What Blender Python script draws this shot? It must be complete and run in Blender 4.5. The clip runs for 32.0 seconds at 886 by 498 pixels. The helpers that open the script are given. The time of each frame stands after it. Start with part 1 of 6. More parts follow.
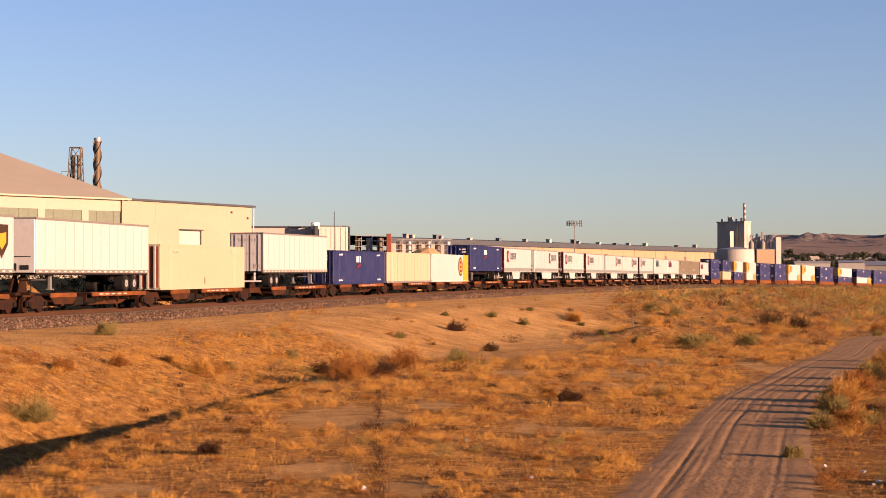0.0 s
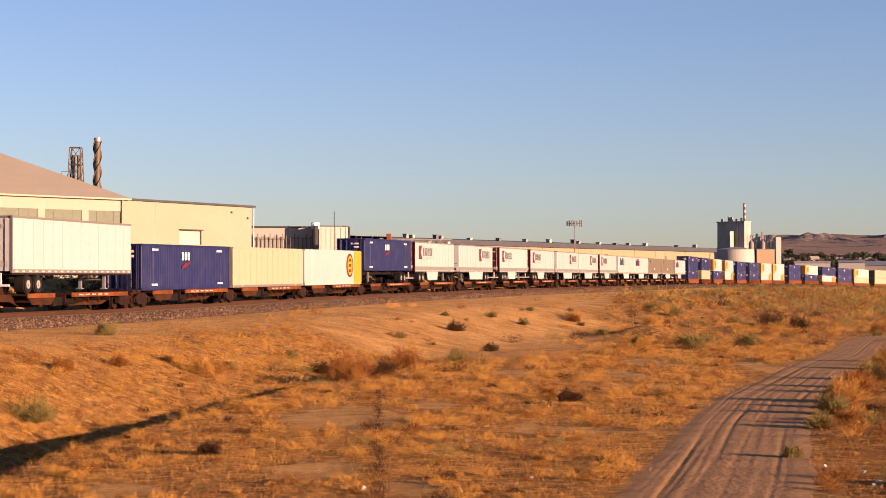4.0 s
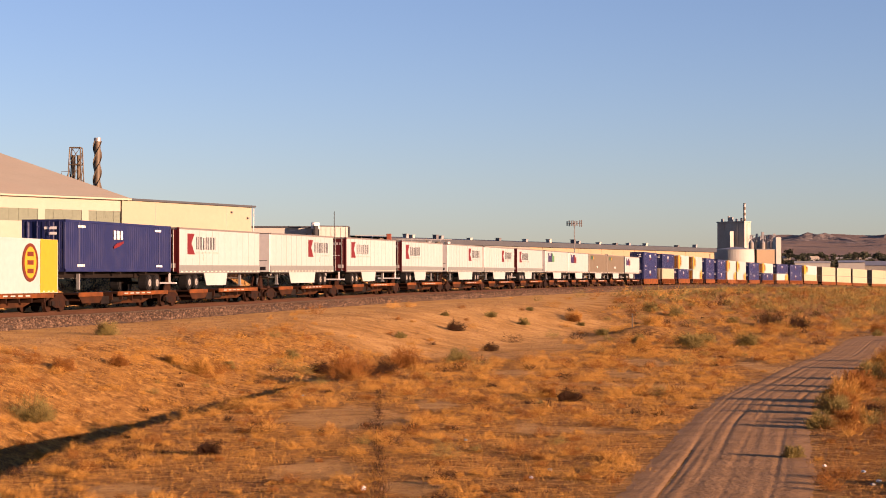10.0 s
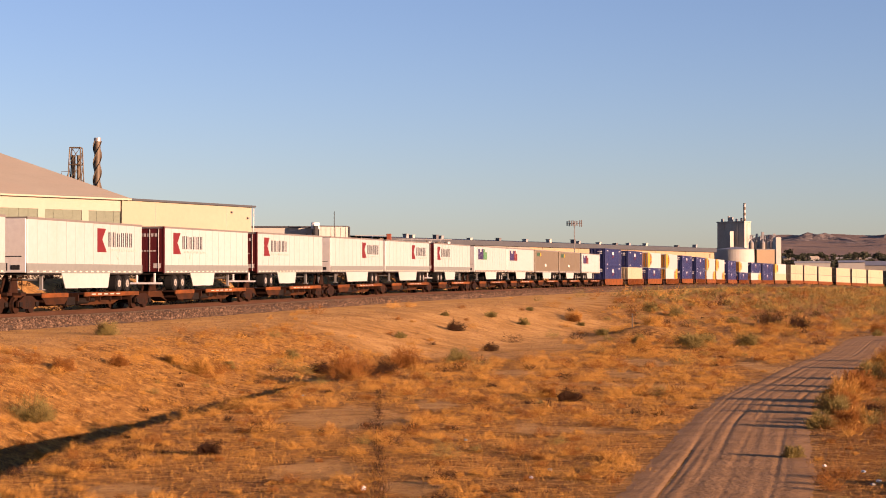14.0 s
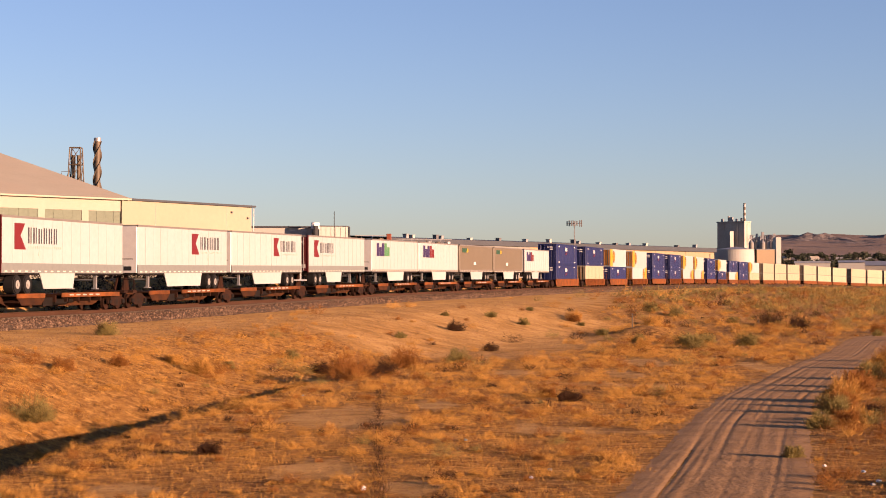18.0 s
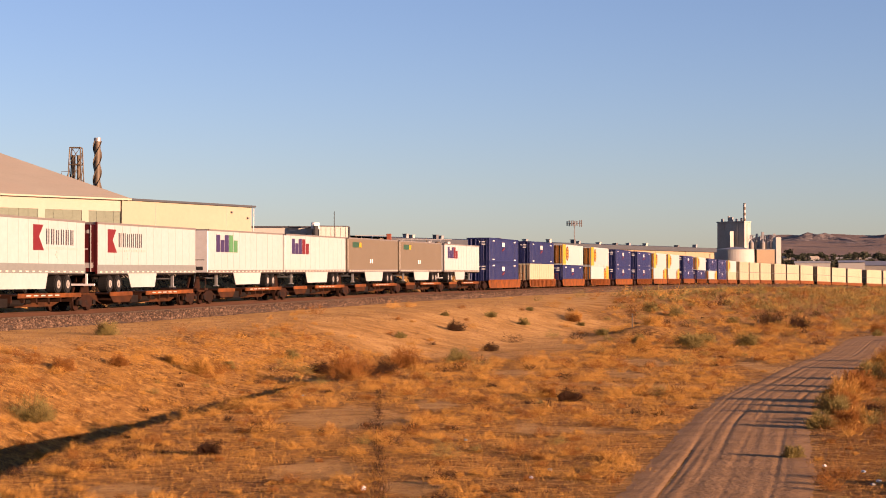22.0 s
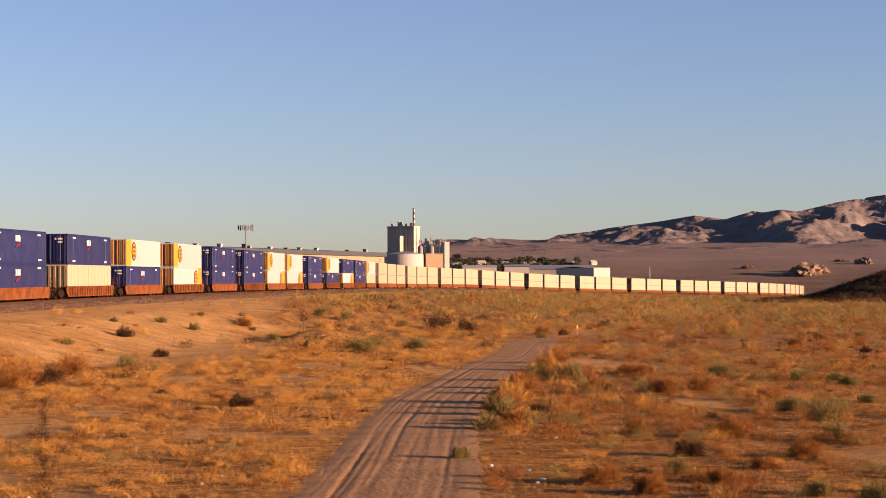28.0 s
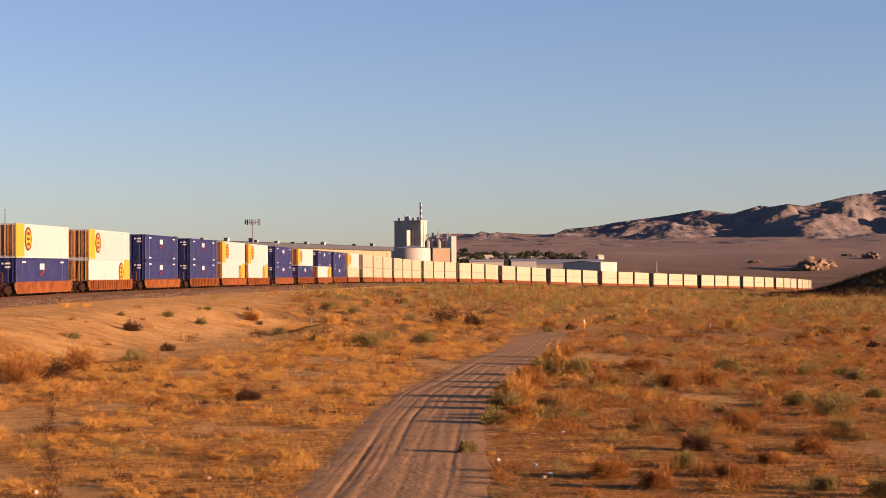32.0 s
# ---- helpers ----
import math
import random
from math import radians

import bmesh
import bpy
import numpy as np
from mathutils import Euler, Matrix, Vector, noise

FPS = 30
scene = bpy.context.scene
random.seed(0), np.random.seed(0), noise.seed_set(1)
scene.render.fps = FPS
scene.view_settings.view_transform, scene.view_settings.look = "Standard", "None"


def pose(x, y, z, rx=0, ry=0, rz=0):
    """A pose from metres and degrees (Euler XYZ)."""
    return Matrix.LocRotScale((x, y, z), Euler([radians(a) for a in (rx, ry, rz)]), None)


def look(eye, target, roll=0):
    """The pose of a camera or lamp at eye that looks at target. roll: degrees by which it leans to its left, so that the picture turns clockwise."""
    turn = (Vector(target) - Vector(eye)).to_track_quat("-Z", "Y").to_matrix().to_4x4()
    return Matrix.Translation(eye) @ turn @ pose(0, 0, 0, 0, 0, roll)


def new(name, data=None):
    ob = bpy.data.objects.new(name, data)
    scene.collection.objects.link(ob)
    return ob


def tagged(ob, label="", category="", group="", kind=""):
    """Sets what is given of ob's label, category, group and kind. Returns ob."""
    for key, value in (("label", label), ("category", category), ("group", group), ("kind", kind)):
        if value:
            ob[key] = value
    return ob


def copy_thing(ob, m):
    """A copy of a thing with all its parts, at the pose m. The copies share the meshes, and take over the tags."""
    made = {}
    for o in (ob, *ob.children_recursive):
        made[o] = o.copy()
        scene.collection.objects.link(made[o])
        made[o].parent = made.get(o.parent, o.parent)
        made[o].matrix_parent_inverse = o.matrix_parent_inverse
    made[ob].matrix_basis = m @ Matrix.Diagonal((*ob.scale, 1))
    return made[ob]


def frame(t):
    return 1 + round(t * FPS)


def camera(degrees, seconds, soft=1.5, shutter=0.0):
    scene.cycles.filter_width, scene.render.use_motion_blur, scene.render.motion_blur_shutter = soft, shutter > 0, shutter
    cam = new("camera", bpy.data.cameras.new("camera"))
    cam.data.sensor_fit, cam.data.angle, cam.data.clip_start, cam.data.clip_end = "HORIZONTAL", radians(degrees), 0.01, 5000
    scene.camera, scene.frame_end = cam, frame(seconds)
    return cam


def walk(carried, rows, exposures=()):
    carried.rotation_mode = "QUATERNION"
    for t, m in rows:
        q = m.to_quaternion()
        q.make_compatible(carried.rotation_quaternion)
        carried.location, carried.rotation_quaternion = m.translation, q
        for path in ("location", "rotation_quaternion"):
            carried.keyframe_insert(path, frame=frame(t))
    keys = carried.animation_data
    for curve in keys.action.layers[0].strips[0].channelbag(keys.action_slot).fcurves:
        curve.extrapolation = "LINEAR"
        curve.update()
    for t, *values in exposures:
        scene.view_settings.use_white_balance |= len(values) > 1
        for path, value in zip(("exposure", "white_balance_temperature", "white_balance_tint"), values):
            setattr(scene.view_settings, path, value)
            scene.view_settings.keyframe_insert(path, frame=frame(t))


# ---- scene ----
# One still camera on a tripod that pans to the right near the end.
EYE_Z = 4.2          # camera above the field
cam = camera(28.0, 32.0, soft=0.95)
PAN = [(0, 0.0, 1.166, 0.0), (22, 0.0, 1.166, 0.0), (22.5, -0.055, 1.193, 0.008), (23, -0.136, 1.237, 0.07), (23.5, -0.268, 1.287, 0.112),
       (24, -0.65, 1.317, 0.128), (24.5, -2.221, 1.327, 0.189), (25, -3.93, 1.338, 0.25), (25.5, -5.506, 1.358, 0.28), (26, -6.915, 1.382, 0.336),
       (26.5, -8.287, 1.4, 0.36), (28.5, -10.71, 1.243, 0.21), (29, -10.688, 1.159, 0.21), (29.5, -10.54, 1.12, 0.21), (30, -10.449, 1.105, 0.21),
       (30.5, -10.398, 1.106, 0.21), (31, -10.367, 1.106, 0.21), (32, -10.343, 1.106, 0.21)]
walk(cam, [(t, pose(0, 0, EYE_Z, 90 + pitch, roll, yaw)) for t, yaw, pitch, roll in PAN],
     exposures=[(0, 1.75, 6750, 37), (32, 1.75, 6750, 37)])

# ---- light: low sun from the right and a little behind, clear sky ----
SUN_AZ, SUN_EL = 121.0, 9.2      # degrees clockwise from the view's first heading; height
world = bpy.data.worlds.new("world")
scene.world = world
world.use_nodes = True
wn = world.node_tree
sky = wn.nodes.new("ShaderNodeTexSky")
sky.sky_type, sky.sun_disc = "NISHITA", False
sky.sun_elevation, sky.sun_rotation = radians(SUN_EL), radians(SUN_AZ)
sky.air_density, sky.dust_density, sky.ozone_density, sky.altitude = 1.0, 0.9, 3.1, 800
wn.links.new(sky.outputs[0], wn.nodes["Background"].inputs[0])
wn.nodes["Background"].inputs[1].default_value = 0.0515
sun = new("sun", bpy.data.lights.new("sun", "SUN"))
sun.data.energy, sun.data.angle, sun.data.color = 5.0, radians(0.6), (1.0, 0.70, 0.42)
sun.matrix_world = look((math.sin(radians(SUN_AZ)) * 100, math.cos(radians(SUN_AZ)) * 100, 100 * math.tan(radians(SUN_EL))), (0, 0, 0))

# ---- materials ----
MATS = {}


def mat(name, colour, rough=0.8, metal=0.0, spec=0.3, vary=0.15, scale=3.0, fine=25.0, bump=0.0, bump_scale=40.0, bump_depth=0.05, dirt=None, dirt_amount=0.5, dirt_scale=0.6, per_object=0.0, coord="Object"):
    """Painted or mineral surface: base colour, two scales of variation, stains of another colour, fine relief."""
    if name in MATS:
        return MATS[name]
    m = bpy.data.materials.new(name)
    m.use_nodes = True
    nt = m.node_tree
    b = nt.nodes["Principled BSDF"]
    b.inputs["Roughness"].default_value = rough
    b.inputs["Metallic"].default_value = metal
    b.inputs["Specular IOR Level"].default_value = spec
    tc = nt.nodes.new("ShaderNodeTexCoord")

    def noise_tex(sc, det=4.0):
        n = nt.nodes.new("ShaderNodeTexNoise")
        n.inputs["Scale"].default_value = sc
        n.inputs["Detail"].default_value = det
        nt.links.new(tc.outputs[coord], n.inputs["Vector"])
        return n

    def mix(a, bb, fac, kind="MIX"):
        x = nt.nodes.new("ShaderNodeMix")
        x.data_type, x.blend_type = "RGBA", kind
        for sock, v in ((x.inputs[0], fac), (x.inputs[6], a), (x.inputs[7], bb)):
            if isinstance(v, (int, float)):
                sock.default_value = v
            elif isinstance(v, tuple):
                sock.default_value = (*v, 1)
            else:
                nt.links.new(v, sock)
        return x.outputs[2]

    def ramp(v, lo, hi, a=0.0, z=1.0):
        r = nt.nodes.new("ShaderNodeMapRange")
        r.inputs[1].default_value, r.inputs[2].default_value, r.inputs[3].default_value, r.inputs[4].default_value = lo, hi, a, z
        nt.links.new(v, r.inputs[0])
        return r.outputs[0]

    col = colour
    if vary:
        big = ramp(noise_tex(scale).outputs[0], 0.3, 0.7)
        col = mix(tuple(c * (1 - vary) for c in colour), tuple(min(1, c * (1 + vary * 0.6)) for c in colour), big)
        small = ramp(noise_tex(fine, 6).outputs[0], 0.3, 0.7, 1 - vary, 1 + vary * 0.4)
        g = nt.nodes.new("ShaderNodeCombineColor")
        for i in range(3):
            nt.links.new(small, g.inputs[i])
        col = mix(col, g.outputs[0], 1.0, "MULTIPLY")
    if dirt:
        d = ramp(noise_tex(dirt_scale, 8).outputs[0], 0.45, 0.68, 0, dirt_amount)
        col = mix(col, dirt, d)
    if per_object:
        oi = nt.nodes.new("ShaderNodeObjectInfo")
        v = ramp(oi.outputs["Random"], 0, 1, 1 - per_object, 1 + per_object * 0.4)
        g2 = nt.nodes.new("ShaderNodeCombineColor")
        for i in range(3):
            nt.links.new(v, g2.inputs[i])
        col = mix(col, g2.outputs[0], 1.0, "MULTIPLY")
    if isinstance(col, tuple):
        b.inputs["Base Color"].default_value = (*col, 1)
    else:
        nt.links.new(col, b.inputs["Base Color"])
    if bump:
        bp = nt.nodes.new("ShaderNodeBump")
        bp.inputs["Strength"].default_value = min(1.0, bump)
        bp.inputs["Distance"].default_value = bump_depth
        nt.links.new(noise_tex(bump_scale, 5).outputs[0], bp.inputs["Height"])
        nt.links.new(bp.outputs[0], b.inputs["Normal"])
    MATS[name] = m
    return m


RUST = (0.07114, 0.02668, 0.01186)
WHITE = mat("white_paint", (0.268, 0.294, 0.288), 0.45, vary=0.06, dirt=(0.2608, 0.2253, 0.1778), dirt_amount=0.22, dirt_scale=0.5, per_object=0.07)
CREAM = mat("cream_paint", (0.2774, 0.2417, 0.1634), 0.5, vary=0.05, dirt=(0.326, 0.2608, 0.166), dirt_amount=0.25, per_object=0.06)
GREYPAINT = mat("grey_brown_paint", (0.1037, 0.08299, 0.05632), 0.5, vary=0.06, dirt=(0.1304, 0.1067, 0.07706), dirt_amount=0.2)
BLUE = mat("navy_blue_paint", (0.01064, 0.0152, 0.06308), 0.45, vary=0.1, dirt=(0.06521, 0.05928, 0.08892), dirt_amount=0.14, dirt_scale=0.9, per_object=0.12, spec=0.18)
ORANGE = mat("orange_brown_paint", (0.2621, 0.08862, 0.01847), 0.5, vary=0.12, dirt=RUST, dirt_amount=0.4)
YELLOW = mat("golden_yellow_paint", (0.3675, 0.1956, 0.01186), 0.45, vary=0.06)
MAROON = mat("maroon_paint", (0.05928, 0.007144, 0.007144), 0.4, vary=0.08)
ALU = mat("pale_grey_end_paint", (0.38, 0.3724, 0.3572), 0.5, vary=0.08)
GREYBAND = mat("mid_grey_band_paint", (0.125, 0.135, 0.128), 0.5, vary=0.08)
GREYTRIM = mat("dull_grey_trim", (0.1186, 0.1067, 0.09781), 0.6, vary=0.1)
CARRUST = mat("rusty_brown_car_paint", (0.02432, 0.0095, 0.005016), 0.75, vary=0.25, dirt=(0.01186, 0.007144, 0.00532), dirt_amount=0.8, dirt_scale=1.2, per_object=0.2, spec=0.08)
CARORANGE = mat("weathered_orange_car_paint", (0.1531, 0.04644, 0.01087), 0.7, vary=0.25, dirt=(0.03557, 0.01543, 0.007676), dirt_amount=0.75, dirt_scale=0.9, per_object=0.25, spec=0.1)
STEEL = mat("dark_oily_steel", (0.01064, 0.0076, 0.00608), 0.7, metal=0.1, vary=0.25, spec=0.1)
WHEELRIM = mat("bright_wheel_steel", (0.2736, 0.2584, 0.2356), 0.4, metal=0.3, vary=0.1)
SILLRUST = mat("rusty_orange_brown_sill", (0.04712, 0.01672, 0.00608), 0.8, spec=0.08, vary=0.3, dirt=(0.01976, 0.00912, 0.00532), dirt_amount=0.8, dirt_scale=0.7, per_object=0.2)
RUBBER = mat("black_rubber", (0.00912, 0.00836, 0.00836), 0.85, vary=0.2, spec=0.15)
BLACK = mat("black_paint", (0.01186, 0.01186, 0.01307), 0.6, vary=0.1)
RED = mat("red_paint", (0.1064, 0.00988, 0.01064), 0.45, vary=0.05)
DKGREY = mat("dark_grey_print", (0.09485, 0.08892, 0.08892), 0.5, vary=0.05)
LTGREY = mat("pale_grey_print", (0.2964, 0.2786, 0.2549), 0.5, vary=0.05)
PURPLE = mat("purple_print", (0.02964, 0.01778, 0.05928), 0.45, vary=0.05)
GREEN = mat("green_print", (0.0456, 0.1444, 0.057), 0.45, vary=0.05)
DKGREEN = mat("dark_green_print", (0.01778, 0.05335, 0.02964), 0.45, vary=0.05)
STRIPEWHITE = mat("white_print", (0.4861, 0.4742, 0.4624), 0.5, vary=0.04)
DOT = mat("cream_reflector_tape", (0.4446, 0.4031, 0.326), 0.4, vary=0.05)

WALLTAWNY = mat("tawny_cream_rendered_wall", (0.2432, 0.209, 0.1482), 0.85, vary=0.05, scale=0.2, fine=2.0, dirt=(0.243, 0.1956, 0.1304), dirt_amount=0.3, dirt_scale=0.12)
WALLCREAM = mat("cream_rendered_wall", (0.2584, 0.2417, 0.19), 0.85, vary=0.05, scale=0.2, fine=2.0, dirt=(0.2608, 0.2253, 0.1601), dirt_amount=0.3, dirt_scale=0.12)
ROOFPINK = mat("pinkish_tan_roof", (0.3078, 0.2675, 0.1991), 0.85, vary=0.06, scale=0.3, fine=3, dirt=(0.2845, 0.2075, 0.1482), dirt_amount=0.3, dirt_scale=0.15)
WALLTAN = mat("tan_concrete_wall", (0.249, 0.1778, 0.1067), 0.85, vary=0.06, scale=0.2, fine=2, dirt=(0.1897, 0.1363, 0.08892), dirt_amount=0.35, dirt_scale=0.1)
ROOFGREY = mat("grey_metal_roof", (0.038, 0.04104, 0.04712), 0.6, vary=0.1, scale=0.3, fine=2)
CONCRETE = mat("weathered_concrete", (0.1838, 0.1719, 0.1512), 0.9, vary=0.12, scale=0.25, fine=2, dirt=(0.1541, 0.1363, 0.1186), dirt_amount=0.5, dirt_scale=0.15)
MILLCONC = mat("pale_mill_concrete", (0.3192, 0.2926, 0.2508), 0.9, vary=0.12, scale=0.25, fine=2, dirt=(0.2128, 0.19, 0.152), dirt_amount=0.5, dirt_scale=0.15)
GALV = mat("galvanised_steel", (0.249, 0.243, 0.2371), 0.5, metal=0.5, vary=0.12)
BROWNSTEEL = mat("brown_stained_steel", (0.095, 0.06992, 0.0456), 0.6, metal=0.3, vary=0.2)
LOUVRE = mat("grey_louvre", (0.1026, 0.1216, 0.0874), 0.7, vary=0.08)
OFFWHITE = mat("off_white_cladding", (0.304, 0.2888, 0.2546), 0.7, vary=0.06, scale=0.3, fine=3)


# ---- mesh helpers ----
def box(bm, x0, x1, y0, y1, z0, z1, bevel=0.0):
    """An upright box between two corners."""
    r = bmesh.ops.create_cube(bm, size=1, matrix=Matrix.Translation(((x0 + x1) / 2, (y0 + y1) / 2, (z0 + z1) / 2)) @ Matrix.Diagonal((abs(x1 - x0), abs(y1 - y0), abs(z1 - z0), 1)))
    if bevel:
        es = list({e for v in r["verts"] for e in v.link_edges})
        bmesh.ops.bevel(bm, geom=es, offset=bevel, segments=1, affect="EDGES")
    return bm


def cyl(bm, a, b, r, n=10, r2=None):
    """A rod from a to b."""
    a, b = Vector(a), Vector(b)
    d = b - a
    m = Matrix.Translation((a + b) / 2) @ d.to_track_quat("Z", "Y").to_matrix().to_4x4()
    bmesh.ops.create_cone(bm, cap_ends=True, segments=n, radius1=r, radius2=r if r2 is None else r2, depth=d.length, matrix=m)
    return bm


def prism(bm, outline, y0, y1):
    """An outline in x and z, drawn out along y."""
    f = [bm.verts.new((x, y0, z)) for x, z in outline]
    g = [bm.verts.new((x, y1, z)) for x, z in outline]
    n = len(f)
    bm.faces.new(f)
    bm.faces.new(g[::-1])
    for i in range(n):
        bm.faces.new((f[i], g[i], g[(i + 1) % n], f[(i + 1) % n]))
    bmesh.ops.recalc_face_normals(bm, faces=bm.faces)
    return bm


def mesh_of(name, bm, material):
    me = bpy.data.meshes.new(name)
    bm.to_mesh(me)
    bm.free()
    me.materials.append(material)
    return me


SMALL_SETS = {"reflector_tape", "small_print", "print", "lettering_bars", "stencil_bars", "badge_bars", "door_print", "seams", "side_seams", "number_bars", "slats", "springs_and_bearings", "bracing", "roof_seams", "end_print", "nose_fittings"}


def part(name, bm, material, parent, label=""):
    """One mesh object under a thing or part. bm may also be a finished mesh."""
    me = bm if isinstance(bm, bpy.types.Mesh) else mesh_of(name, bm, material)
    ob = new(name, me)
    ob.parent = parent
    if label:
        ob["label"] = label
    if name in SMALL_SETS:
        ob["kind"] = "stuff"
    return ob


def B():
    return bmesh.new()


def thing(name, m, label, category, group="", kind=""):
    ob = new(name)
    ob.matrix_basis = m
    ob.empty_display_size = 0.5
    return tagged(ob, label, category, group, kind)


# ---- the track's line: a long bend, first straight, then to the right, then to the left behind the hill ----
BEND_S = [-480, -200, -80, -20, 40, 100, 170, 260, 380, 520, 680, 850, 1500]
BEND_K = [0.0, 0.3, 1.09, 0.53, 0.21, 0.04, 0.22, -0.13, 1.38, 1.48, 0.29, -1.41, -1.42]      # turn per km of way, in radians
RAIL_S = [-480, -40, 30, 100, 250, 450, 700, 1000, 1500]
RAIL_Z = [1.2, 2.75, 3.40, 3.81, 4.39, 4.48, 1.66, -1.35, -6.4]
SS = np.arange(-480.0, 1440.0, 2.0)
KK = np.interp(SS, BEND_S, BEND_K) / 1000
i0 = int(np.argmin(abs(SS)))
HH = np.cumsum(KK) * 2
HH += 0.235 - HH[i0]
XX = np.r_[0, np.cumsum(np.sin(HH[:-1]) * 2)]
YY = np.r_[0, np.cumsum(np.cos(HH[:-1]) * 2)]
XX += -12.081 - XX[i0]
YY += 142.727 - YY[i0]


def on_track(s, side=0.0, up=0.0):
    """A place on the line: side metres to the camera's side of it, up metres over the rails' top."""
    h = np.interp(s, SS, HH)
    return Vector((np.interp(s, SS, XX) + side * np.cos(h), np.interp(s, SS, YY) - side * np.sin(h), np.interp(s, RAIL_S, RAIL_Z) + up))


def along(s, length):
    """The pose of a thing whose leading end is at s: its x runs back along the train, its -y to the camera's side."""
    a, b = on_track(s), on_track(s + length)
    d = b - a
    return pose(a.x, a.y, a.z, 0, -math.degrees(math.atan2(d.z, math.hypot(d.x, d.y))), math.degrees(math.atan2(d.y, d.x)))


def smooth(x, a, b):
    t = np.clip((x - a) / (b - a), 0, 1)
    return t * t * (3 - 2 * t)


# ---- ground ----
ROAD = np.array([(-12.0, -40), (-2.9, 0), (2.95, 25), (5.2, 34.5), (6.0, 38.0), (7.3, 44.3), (9.35, 54.5), (12.3, 67.2), (14.0, 73), (18.6, 88.5), (25.0, 108.5), (31.0, 130.2), (34.2, 141.0), (38.5, 152), (44, 162)])
DITCH = np.array([(-10.1, 20), (-9.85, 38), (-9.6, 43.9), (-9.1, 50.2), (-8.25, 55.5), (-7.3, 60.5), (-6.4, 67), (-5.4, 77.0), (-4.4, 88.0), (-2.2, 99.0), (1.5, 112.0), (6.0, 124)])
BARE_PATCHES = ((-3.0, 56.5, 2.2, 5.0), (-0.3, 62.5, 0.9, 2.2), (-5.2, 82, 1.2, 5.0), (-2.9, 40.5, 1.1, 2.6), (5.6, 132, 2.0, 7.0), (-0.6, 37.0, 0.7, 1.6), (2.6, 52.0, 0.6, 2.2), (3.4, 84, 1.2, 4.0), (8.6, 84, 1.0, 4.0), (21.0, 62.0, 1.0, 4.0), (16.5, 90.0, 1.2, 8.0), (19.0, 41.0, 1.2, 3.0), (27.0, 96.0, 2.5, 9.0), (-6.6, 36.5, 0.8, 1.6), (11.0, 96.0, 1.5, 6.0))


def near_line(x, y, line):
    """Signed distance to a line of points (positive to its left), and how far along it."""
    x, y = np.asarray(x, float).ravel(), np.asarray(y, float).ravel()
    best, sign, where = np.full(len(x), 1e9), np.zeros(len(x)), np.zeros(len(x))
    way = 0.0
    for (ax, ay), (bx, by) in zip(line[:-1], line[1:]):
        dx, dy = bx - ax, by - ay
        ln = math.hypot(dx, dy)
        t = np.clip(((x - ax) * dx + (y - ay) * dy) / ln ** 2, 0, 1)
        d = np.hypot(x - ax - t * dx, y - ay - t * dy)
        c = dx * (y - ay) - dy * (x - ax)
        k = d < best
        best[k], sign[k], where[k] = d[k], np.sign(c[k]), (way + t * ln)[k]
        way += ln
    return best * np.where(sign == 0, 1, sign), where


TRACK_LINE = np.c_[XX, YY][::6]


def waves(x, y, wl, seed=0):
    """Cheap smooth roughness from a few sines."""
    r = np.random.RandomState(seed)
    z = 0
    for i in range(6):
        a, p, k = r.rand() * 6.28, r.rand() * 6.28, (0.6 + r.rand()) * 6.28 / wl
        z = z + np.sin(k * (x * math.cos(a) + y * math.sin(a)) + p + 1.3 * np.sin(k * 0.37 * (y * math.cos(a) - x * math.sin(a)) + p))
    return z / 6


